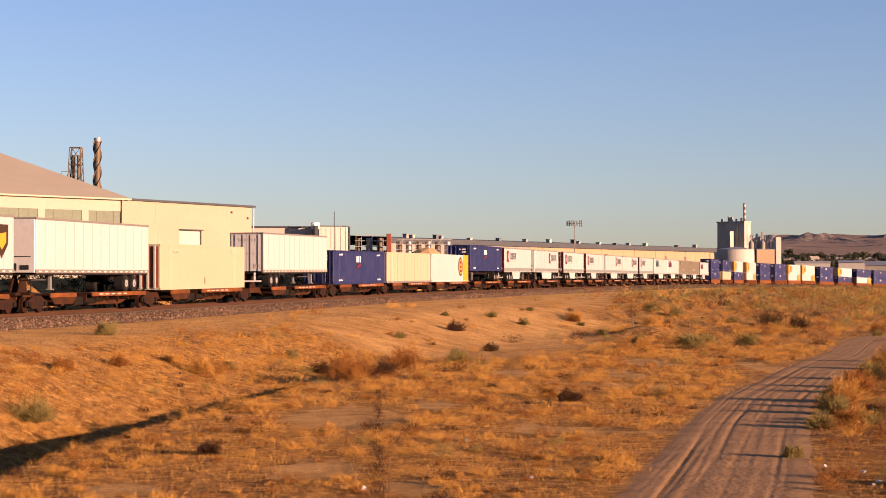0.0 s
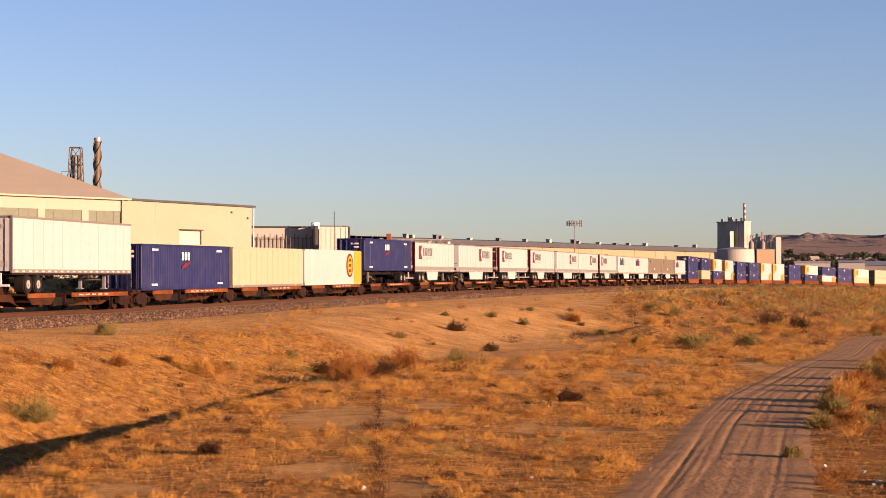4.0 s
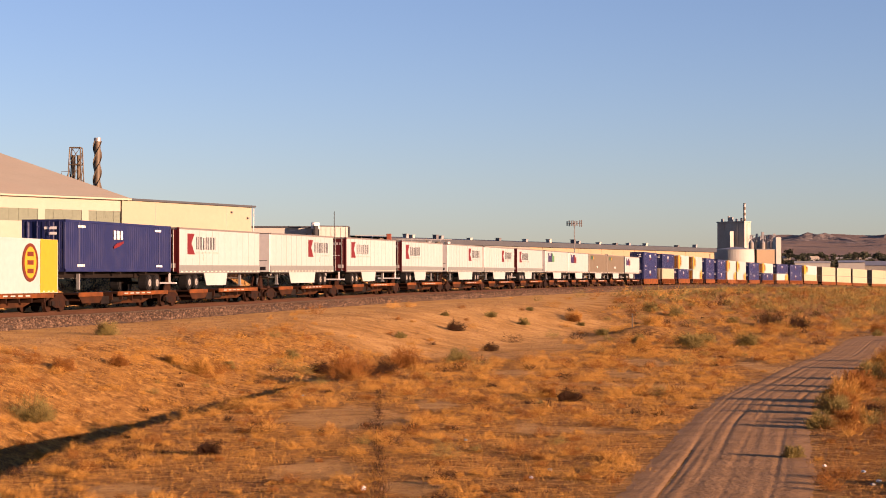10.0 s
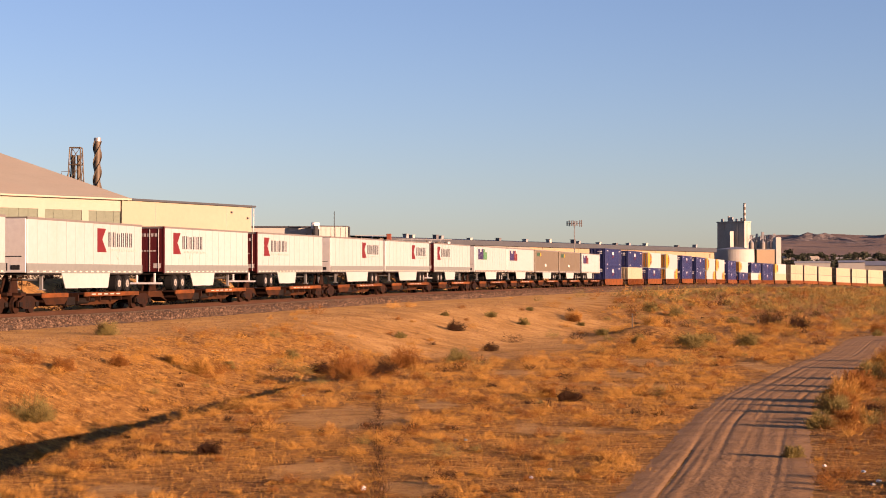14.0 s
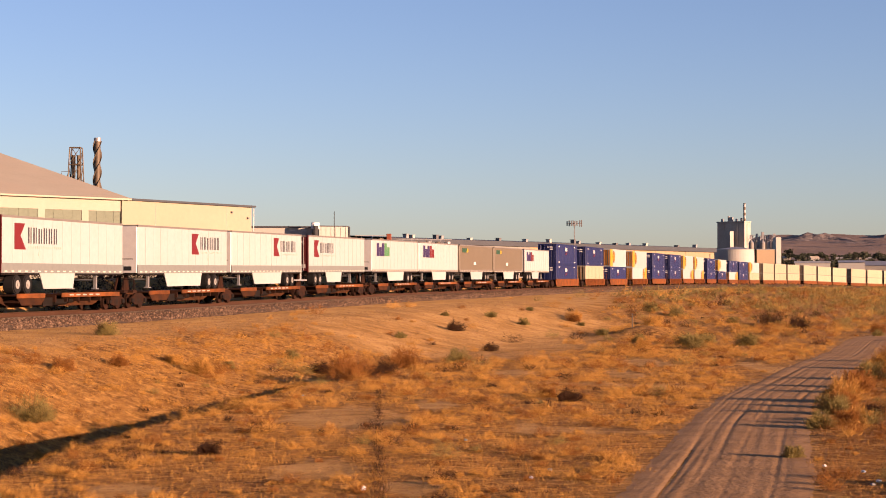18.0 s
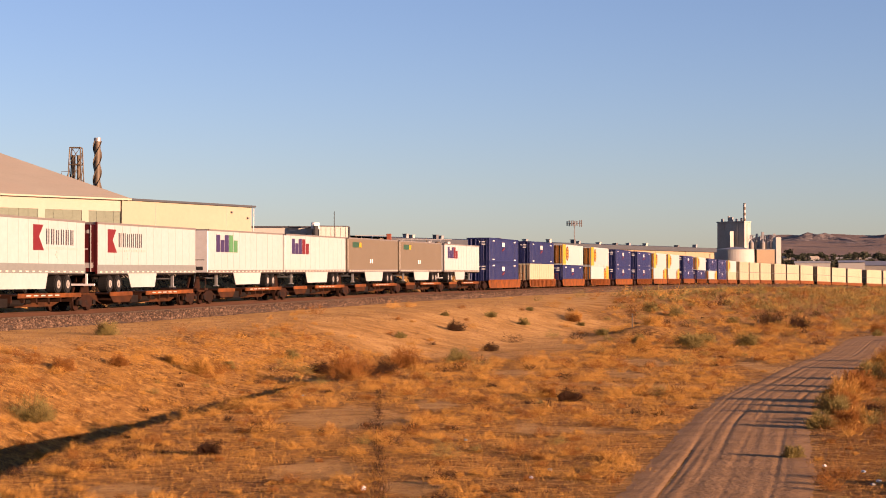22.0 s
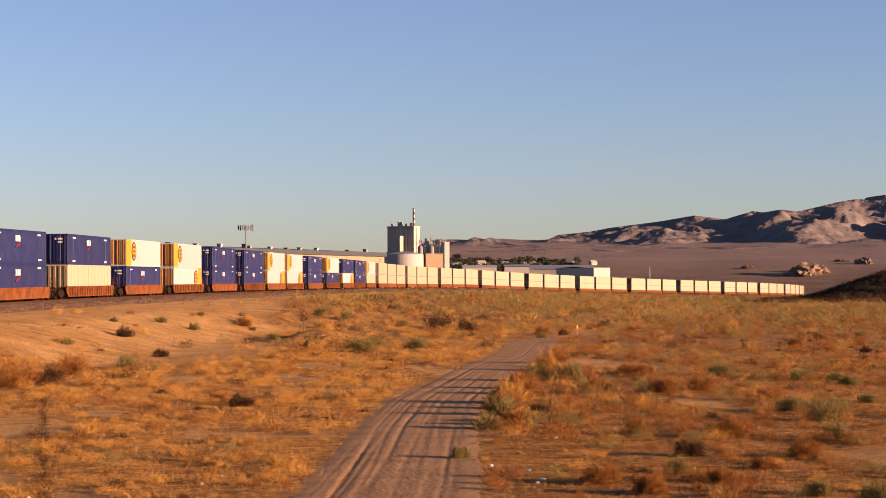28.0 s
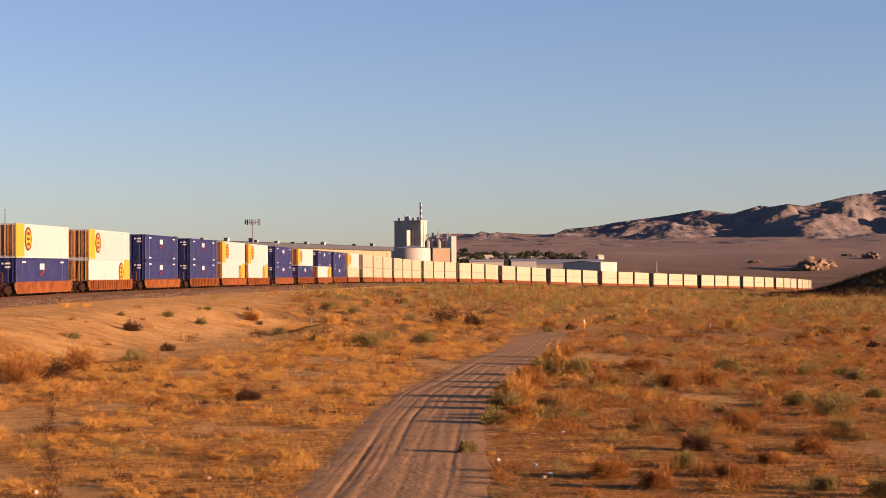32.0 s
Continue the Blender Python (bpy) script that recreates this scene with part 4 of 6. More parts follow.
def well_unit(front, rear, pitch, paint=None, ribs=True):
    """One well of a double-stack car; origin at the leading end of its load."""
    paint = paint or CARORANGE
    t = thing("well_car", Matrix(), "orange-brown double-stack well car with ribbed low sides", "rail car", "rail cars of the train")
    a, z = -(pitch - LEN) / 2, LEN + (pitch - LEN) / 2
    for y in (-1, 1):
        b = B()
        prism(b, [(-0.9, 1.0), (-0.55, 1.2), (LEN + 0.55, 1.2), (LEN + 0.9, 1.0), (LEN + 0.7, 0.62), (LEN + 0.2, 0.26), (-0.2, 0.26), (-0.7, 0.62)], y * 1.34, y * 1.42)
        w = part("well_side", b, paint, t, "weathered orange-brown side sheet")
        c = B()
        if ribs:
            for x in np.arange(0.2, LEN, 0.9):
                box(c, x, x + 0.12, y * 1.42, y * 1.50, 0.28, 1.12)
        box(c, -0.55, LEN + 0.55, y * 1.32, y * 1.5, 1.13, 1.22)
        box(c, -0.2, LEN + 0.2, y * 1.32, y * 1.47, 0.22, 0.31)
        part("side_ribs", c, paint, w)
    for x in (0.1, 3.5, 8.0, 12.5, LEN - 0.4):
        part("floor_beam", box(B(), x, x + 0.3, -1.36, 1.36, 0.24, 0.34), CARRUST, t)
    for x0, x1, own in ((a, -0.2, front == "own"), (LEN + 0.2, z, rear == "own")):
        b = B()
        box(b, x0, x1, -0.4, 0.4, 0.72, 1.05)
        xm = x1 if x0 == a else x0
        box(b, xm - 0.45, xm + 0.45, -1.36, 1.36, 0.8, 1.12)
        part("end_sill", b, CARRUST, t)
        if own:
            xe = x0 if x0 == a else x1
            part("end_platform", box(B(), xe - 0.3, xe + 0.3, -1.35, 1.35, 1.0, 1.1), CARRUST, t)
    if front == "own":
        truck(t, a + 1.55)
        part("coupler", box(B(), a - 0.5, a, -0.14, 0.14, 0.7, 0.98, 0.03), STEEL, t)
    if rear == "own":
        truck(t, z - 1.55)
        g = B()
        for y in (-1.3, -0.8):
            cyl(g, (z - 0.1, y, 1.1), (z - 0.1, y, 2.0), 0.03, 6)
        for zz in (1.5, 2.0):
            cyl(g, (z - 0.1, -1.3, zz), (z - 0.1, -0.8, zz), 0.03, 6)
        part("ladder", g, paint, t)
    else:
        truck(t, z)
    return t


PROTO = {}


def place(key, maker, s0, up=0.0):
    """A copy of a thing of that kind, riding with its leading end at s0."""
    if key not in PROTO:
        ob = maker()
        PROTO[key] = ob
    else:
        ob = copy_thing(PROTO[key], Matrix())
    MOVING.append((ob, s0, LEN, up))
    ob.matrix_basis = along(s0, LEN) @ Matrix.Translation((0, 0, up))
    return ob


# spine cars: what stands on them, where, and the trucks at either end of each platform
SPINE = [(-68.0, "t_shield"), (-49.2, "t_plain"), (-31.2, "c_ribbed"), (-10.9, "t_doors"), (6.9, "c_blue"), (23.7, "c_cream"), (40.3, "c_goldr"), (57.4, "x_blue"),
         (75.0, "t_red_r"), (93.7, "t_red_f"), (113.6, "t_red_r"), (131.8, "t_red_r"), (150.3, "t_red_f"), (167.4, "t_red_f"), (185.3, "t_red_r"),
         (203.9, "t_green"), (220.7, "t_orange"), (237.7, "t_grey"), (254.7, "t_grey"), (272.0, "t_orange_r")]
OWN_FRONT = {1, 4, 9, 12, 15}           # platforms that begin a car
DECK = 1.0
for i, (s0, what) in enumerate(SPINE):
    nxt = SPINE[i + 1][0] if i + 1 < len(SPINE) else s0 + 19.5
    pitch = min(nxt - s0, 17.6)
    fr = "own" if i in OWN_FRONT else "shared"
    rr = "own" if (i + 1) in OWN_FRONT or i == len(SPINE) - 1 else "shared"
    place(("spine", fr, rr), lambda: spine_unit(fr, rr, 17.4), s0)
    k = what.split("_")
    if k[0] == "t":
        place(what, lambda: trailer(k[1], what.endswith("_r") or k[1] == "doors"), s0, DECK)
    elif k[0] == "c":
        place(what, lambda: container(k[1]), s0, DECK + 0.06)
    else:
        place("chassis", chassis, s0, DECK)
        place("c_blue", lambda: container("blue"), s0, DECK + 1.22)

# double stacks: pitch to the next, lower, upper
STACKS = [(23.3, "blue", "blue"), (22.8, "cream", "blue"), (23.3, "blue", "gold"), (23.3, "goldr", "gold"), (23.1, "blue", "blue"), (19.9, "blue", "blue"), (18.9, "goldr", "gold"),
          (22.8, "goldr", "gold"), (22.2, "blue", "blue"), (22.0, "blue", "gold"), (19.1, "goldr", "blue"), (19.3, "blue", "blue"), (23.0, "cream", "gold")]
s0 = 293.3
for i, (pitch, low, high) in enumerate(STACKS):
    place(("well", i % 2), lambda: well_unit("own", "own", 22.2 if i not in (5, 6) else 19, CARORANGE, i % 2 == 1), s0)
    place("c_" + low, lambda: container(low), s0, 0.35)
    place("c_" + high, lambda: container(high), s0, 0.35 + 2.9)
    s0 += pitch
for i in range(39):
    first, last = i % 3 == 0, i % 3 == 2
    fr, rr = "own" if first else "shared", "own" if last else "shared"
    place(("warm_well", fr, rr), lambda: well_unit(fr, rr, 18.1 if not last else 19.5, CARORANGE, False), s0)
    place("c_cream", lambda: container("cream"), s0, 0.35)
    place("c_cream", lambda: container("cream"), s0, 0.35 + 2.9)
    s0 += 21.95 if last else 18.4


def motions():
    """The whole train runs along the line at one speed."""
    times = [0, 2, 4, 6, 8, 10, 12, 14, 16, 18, 20, 22, 24, 26, 28, 30, 32]
    for ob, start, length, up in MOVING:
        walk(ob, [(t, along(start - SPEED * t, length) @ Matrix.Translation((0, 0, up))) for t in times])


# ---- works and warehouses behind the track ----
def plain_box(name, parent, material, x0, x1, y0, y1, z0, z1, label="", bevel=0.0):
    return part(name, box(B(), x0, x1, y0, y1, z0, z1, bevel), material, parent, label)


def gabled_shed():
    """Large cream shed with a pinkish low-pitched roof and a row of louvred windows. Its front faces local +y."""
    t = thing("gabled_shed", pose(-34.3, 192.2, 2.4, 0, 0, 224.4), "large cream industrial shed with pinkish low-pitched roof", "industrial building")
    L_, D_, H_ = 70, 60, 11.1
    wall = B()
    box(wall, 0, L_, -0.35, 0, 0, 8.45)
    box(wall, 0, L_, -0.35, 0, 9.75, H_)
    xs = [(0.5, 4.75), (5.6, 10.1), (10.9, 15.4), (16.2, 20.7), (21.5, 26), (26.8, 31.3), (32.1, 36.6)]
    edge = [0] + [v for p in xs for v in p] + [L_]
    for i in range(0, len(edge), 2):
        box(wall, edge[i], edge[i + 1], -0.35, 0, 8.45, 9.75)
    part("front_wall", wall, WALLCREAM, t)
    gab = B()
    prism(gab, [(0, 0), (-D_, 0), (-D_, H_), (-D_ / 2, H_ + 7.0), (0, H_)], 0, 0.35)
    bmesh.ops.rotate(gab, verts=gab.verts, cent=(0, 0, 0), matrix=Matrix.Rotation(radians(90), 3, "Z"))
    bmesh.ops.translate(gab, verts=gab.verts, vec=(0.36, -0.36, 0))
    part("gable_wall", gab, WALLCREAM, t)
    for i, (a, b) in enumerate(xs):
        w = plain_box("louvred_window", t, LOUVRE, a, b, -0.12, -0.08, 8.45, 9.75, "grey louvred window strip")
        for k in range(9):
            part("slat", box(B(), a, b, -0.09, -0.05, 8.5 + k * 0.14, 8.56 + k * 0.14), LOUVRE, w)
        for k in range(1, 4):
            x = a + (b - a) * k / 4
            part("mullion", box(B(), x - 0.02, x + 0.02, -0.09, -0.04, 8.45, 9.75), LOUVRE, w)
    for sgn, nm in ((1, "roof_slope"), (-1, "roof_slope")):
        r = B()
        if sgn > 0:
            o = [(0.5, H_ - 0.12), (0.5, H_ + 0.06), (-D_ / 2, H_ + 7.2), (-D_ / 2, H_ + 7.0)]
        else:
            o = [(-D_ - 0.5, H_ - 0.12), (-D_ - 0.5, H_ + 0.06), (-D_ / 2, H_ + 7.2), (-D_ / 2, H_ + 7.0)]
        vs0 = [r.verts.new((-0.4, y, z)) for y, z in o]
        vs1 = [r.verts.new((L_, y, z)) for y, z in o]
        r.faces.new(vs0)
        r.faces.new(vs1[::-1])
        for i in range(4):
            r.faces.new((vs0[i], vs1[i], vs1[(i + 1) % 4], vs0[(i + 1) % 4]))
        bmesh.ops.recalc_face_normals(r, faces=r.faces)
        part(nm, r, ROOFPINK, t, "pinkish tan roof slope")


def flat_block():
    """Flat-roofed cream building beside the shed; its front faces local -y."""
    t = thing("flat_roofed_building", pose(-34.0, 192.6, 2.4, 0, 0, 57.6), "cream flat-roofed building with dark roof edge", "industrial building")
    wall = B()
    box(wall, -1.2, 8.2, 0, 0.35, 0, 11.0)
    box(wall, 8.2, 12.0, 0, 0.35, 0, 6.4)
    box(wall, 8.2, 12.0, 0, 0.35, 8.0, 11.0)
    box(wall, 12.0, 21.1, 0, 0.35, 0, 11.0)
    part("front_wall", wall, WALLTAWNY, t)
    plain_box("side_wall", t, WALLTAWNY, 20.75, 21.1, 0.36, 28, 0, 11)
    plain_box("back_wall", t, WALLCREAM, 0, 20.7, 27.6, 28, 0, 11)
    plain_box("roof", t, ROOFGREY, -0.1, 21.6, -0.3, 28.3, 11.0, 11.22, "dark grey roof edge")
    plain_box("hatch_door", t, OFFWHITE, 8.2, 12.0, 0.25, 0.3, 6.4, 8.0, "pale roller hatch")
    plain_box("hatch_lintel", t, ROOFGREY, 8.1, 12.1, -0.25, 0.0, 8.0, 8.12)
    j = B()
    for x in (4.2, 16.5):
        box(j, x - 0.02, x + 0.02, -0.012, 0.02, 0, 10.9)
    part("wall_joints", j, LTGREY, t)
    cyl_ = cyl(B(), (21.35, -0.1, 0), (21.35, -0.1, 10.9), 0.09, 8)
    part("downpipe", cyl_, GALV, t)
    f = B()
    for x, z in ((17.2, 10.2), (20.2, 9.6)):
        box(f, x, x + 0.25, -0.2, 0.0, z, z + 0.2)
    part("wall_lamp", f, DKGREY, t)


def spiral_stack():
    """Tall chimney with three helical strakes."""
    t = thing("spiral_strake_chimney", pose(-44.8, 230, 2.0), "tall brown steel chimney with spiral strakes", "chimney")
    part("shaft", cyl(B(), (0, 0, 0), (0, 0, 21.0), 0.40, 20), BROWNSTEEL, t)
    for k in range(3):
        b = B()
        prev = None
        for i in range(90):
            a = 6.2832 * k / 3 + i * 0.14
            z = 8.0 + i * 0.144
            p = [b.verts.new(((0.39 + d) * math.cos(a), (0.39 + d) * math.sin(a), z + h)) for d, h in ((0, 0), (0.19, 0), (0.19, 0.06), (0, 0.06))]
            if prev:
                for q in range(4):
                    b.faces.new((prev[q], prev[(q + 1) % 4], p[(q + 1) % 4], p[q]))
            prev = p
        part("strake", b, BROWNSTEEL, t, "helical strake plate")
    part("cap", cyl(B(), (0, 0, 20.8), (0, 0, 21.3), 0.46, 20), GALV, t)


def lattice(name, m, label, cat, w0, w1, h, bays, material, r=0.05):
    t = thing(name, m, label, cat)
    for sx, sy in ((-1, -1), (1, -1), (1, 1), (-1, 1)):
        part("leg", cyl(B(), (sx * w0, sy * w0, 0), (sx * w1, sy * w1, h), r * 1.4, 6), material, t)
    ring = B()
    corners = [(-1, -1), (1, -1), (1, 1), (-1, 1)]
    for i in range(bays + 1):
        z = h * i / bays
        w = w0 + (w1 - w0) * i / bays
        for k in range(4):
            a, b_ = corners[k], corners[(k + 1) % 4]
            cyl(ring, (a[0] * w, a[1] * w, z), (b_[0] * w, b_[1] * w, z), r, 5)
            if i < bays:
                w2 = w0 + (w1 - w0) * (i + 1) / bays
                cyl(ring, (a[0] * w, a[1] * w, z), (b_[0] * w2, b_[1] * w2, z + h / bays), r * 0.8, 5)
    part("bracing", ring, material, t)
    return t


def works():
    gabled_shed()
    flat_block()
    spiral_stack()
    t = lattice("lattice_tower", pose(-48.6, 235, 2.0), "rusty lattice flue tower with inner pipes", "tower", 1.5, 0.7, 20.4, 9, BROWNSTEEL, 0.06)
    p = B()
    for x in (-0.3, 0.35):
        cyl(p, (x, 0, 0), (x, 0, 19.4), 0.24, 10)
    part("flue_pipe", p, BROWNSTEEL, t)
    s = B()
    cyl(s, (-1.9, 0, 14.4), (-0.9, 0, 17.4), 0.05, 5)
    for z in (14.2, 15.2, 16.2):
        box(s, -1.7, -0.6, -0.9, 0.9, z, z + 0.06)
        cyl(s, (-1.7, -0.9, z), (-1.7, -0.9, z + 1.0), 0.03, 5)
        cyl(s, (-1.7, -0.9, z + 1.0), (-0.6, -0.9, z + 1.0), 0.03, 5)
    part("side_stair", s, BROWNSTEEL, t)
    # low grey canopy with posts, white clad annex
    t = thing("long_canopy", pose(-29.5, 262, 2.5, 0, 0, 4), "long low grey canopy with dark roof edge and posts", "canopy")
    plain_box("roof", t, ROOFGREY, 0, 10.6, -0.25, 9, 10.2, 10.42)
    plain_box("wall", t, OFFWHITE, 0.1, 10.4, 0.0, 0.3, 0, 10.2, "pale wall under the roof edge")
    for i in range(17):
        part("post", cyl(B(), (0.4 + i * 0.6, -0.6, 0), (0.4 + i * 0.6, -0.6, 9.3 - 0.3 * (i % 3)), 0.07, 6), BROWNSTEEL, t)
    plain_box("rail", t, BROWNSTEEL, 0.3, 10.2, -0.65, -0.55, 8.6, 8.7)
    t = thing("clad_annex", pose(-19.0, 260, 2.5, 0, 0, 20), "off-white clad plant house with dark duct", "plant house")
    plain_box("wall", t, OFFWHITE, 0.9, 5.4, 0, 5, 0, 10.3)
    plain_box("roof", t, ROOFGREY, 0.8, 5.5, -0.1, 5.1, 10.3, 10.45)
    plain_box("duct", t, BLACK, 0.0, 0.7, -0.3, 0.4, 7.6, 10.4, "black vertical duct")
    plain_box("duct_frame", t, STRIPEWHITE, -0.2, 0.95, -0.15, 0.5, 9.9, 10.9, "white duct hood", 0.1)
    for k in range(6):
        plain_box("cladding_rib", t, OFFWHITE, 1.2 + k * 0.75, 1.3 + k * 0.75, -0.06, 0.0, 0, 10.2)
    plain_box("corner_trim", t, BLACK, 5.4, 5.62, -0.1, 0.2, 0, 10.3)
    # thin dark pole
    t = thing("flag_pole", pose(-15.8, 258, 2.5), "thin dark bare pole", "pole")
    part("shaft", cyl(B(), (0, 0, 0), (0, 0, 12.4), 0.09, 8, 0.05), BLACK, t)
    # racks of pipes and tanks
    for x0, n, d, top, dens in ((-13.6, 7, 278, 9.6, 0.85), (-7.3, 12, 284, 9.2, 0.78)):
        t = thing("pipe_rack", pose(x0, d, 2.5, 0, 0, 8), "steel pipe rack with tanks and railings", "pipe rack", "pipe racks of the works")
        for i in range(n):
            part("post", box(B(), i * dens - 0.05, i * dens + 0.05, -0.05, 0.05, 0, top - 0.3 * (i % 3)), GALV if i % 2 else BROWNSTEEL, t)
        for z in (top - 0.2, top - 1.0, top - 1.9):
            part("beam", box(B(), -0.2, (n - 1) * dens + 0.2, -0.08, 0.08, z, z + 0.1), GALV, t)
        for i in range(n // 2):
            b = B()
            cyl(b, (0.45 + i * 2 * dens, 1.0, top - 2.6), (0.45 + i * 2 * dens, 1.0, top - 0.5), 0.5, 14)
            part("tank", b, GALV if i % 2 else BROWNSTEEL, t, "small grey process tank")
    t = thing("red_hopper", pose(-8.8, 276, 2.5), "rusty red steel hopper box", "hopper")
    plain_box("body", t, OXIDE, 0, 0.75, 0, 1.5, 5.0, 9.7, "", 0.05)
    for x in (0.05, 0.6):
        plain_box("leg", t, OXIDE, x, x + 0.1, 0.05, 0.15, 0, 5.0)
    t = thing("sand_heap", pose(-2.6, 268, 2.5), "tan heap of sand behind the train", "sand heap")
    b = B()
    bmesh.ops.create_icosphere(b, subdivisions=3, radius=1.0)
    for v in b.verts:
        v.co = Vector((v.co.x * 4.5, v.co.y * 4, max(0, v.co.z) * 7.4 + 0.3 * noise.noise(v.co * 3)))
    part("heap", b, mat("tan_sand", (0.326, 0.2134, 0.1067), 0.95, vary=0.15), t)


def warehouse():
    t = thing("long_warehouse", pose(-12.8, 429, 2.6, 0, 0, 52.2), "long tan concrete warehouse with grey metal roof", "warehouse")
    L_, H_ = 159.0, 13.0
    plain_box("back_wall", t, WALLTAN, 0, L_, 59.6, 60, 0, H_ - 1.2)
    plain_box("end_wall", t, WALLTAN, L_ - 0.4, L_, 0.01, 59.5, 0, H_ - 1.2)
    n = 27
    for i in range(n):                    # tilt-up wall panels with open joints
        x0, x1 = i * L_ / n, (i + 1) * L_ / n
        # The first ten panels are greyer: the left end's shade put into colour.
        plain_box("wall_panel", t, WALLTAN if i > 9 else CONCRETE, x0 + 0.04, x1 - 0.04, 0.0, 0.3, 0, H_ - 1.1)
    plain_box("joint_backing", t, DKGREY, 0, L_ - 0.5, 0.18, 0.28, 0, H_ - 1.15)
    plain_box("fascia", t, ROOFGREY, -0.5, L_ + 0.4, -0.7, 0.3, H_ - 1.15, H_ + 0.1, "grey metal roof edge")
    r = B()
    vs = [r.verts.new(c) for c in ((-0.5, -0.7, H_ + 0.1), (L_ + 0.4, -0.7, H_ + 0.1), (L_ + 0.4, 30, H_ + 1.6), (-0.5, 30, H_ + 1.6), (-0.5, 60, H_ + 0.1), (L_ + 0.4, 60, H_ + 0.1))]
    r.faces.new((vs[0], vs[1], vs[2], vs[3]))
    r.faces.new((vs[3], vs[2], vs[5], vs[4]))
    part("roof", r, ROOFGREY, t)
    for i, w in enumerate((8.0, 10.4, 19.9, 22.0, 34.1, 46.7, 58.9, 70.1, 82.1, 84.5, 95.1, 103.9, 111, 120.4, 138.8, 149.8)):
        v = B()
        h = 0.5 * (1.6, 1.2, 1.7, 1.3, 0.7, 1.2, 1.1, 1.5, 1.8, 1.0, 0.8, 0.6, 1.0, 1.1, 0.6, 1.4)[i]
        box(v, w - 0.45, w + 0.45, 1.0, 2.2, H_ + 0.1, H_ + 0.3 + h)
        box(v, w - 0.55, w + 0.55, 0.85, 2.35, H_ + 0.3 + h, H_ + 0.42 + h)
        part("roof_vent", v, (GALV, OFFWHITE, DKGREY)[i % 3], t, "rooftop ventilator box")
    for x, w, z0, z1 in ((96, 1.4, 4.5, 10.3), (129.0, 1.2, 6, 10), (140.5, 1.3, 5, 10), (156.0, 0.5, 4, 11)):
        d = plain_box("door", t, DKGREY, x, x + w, -0.06, 0.1, z0, z1, "dark louvre door")
        plain_box("frame", d, BROWNSTEEL, x - 0.15, x + w + 0.15, -0.03, 0.05, z1, z1 + 0.2)


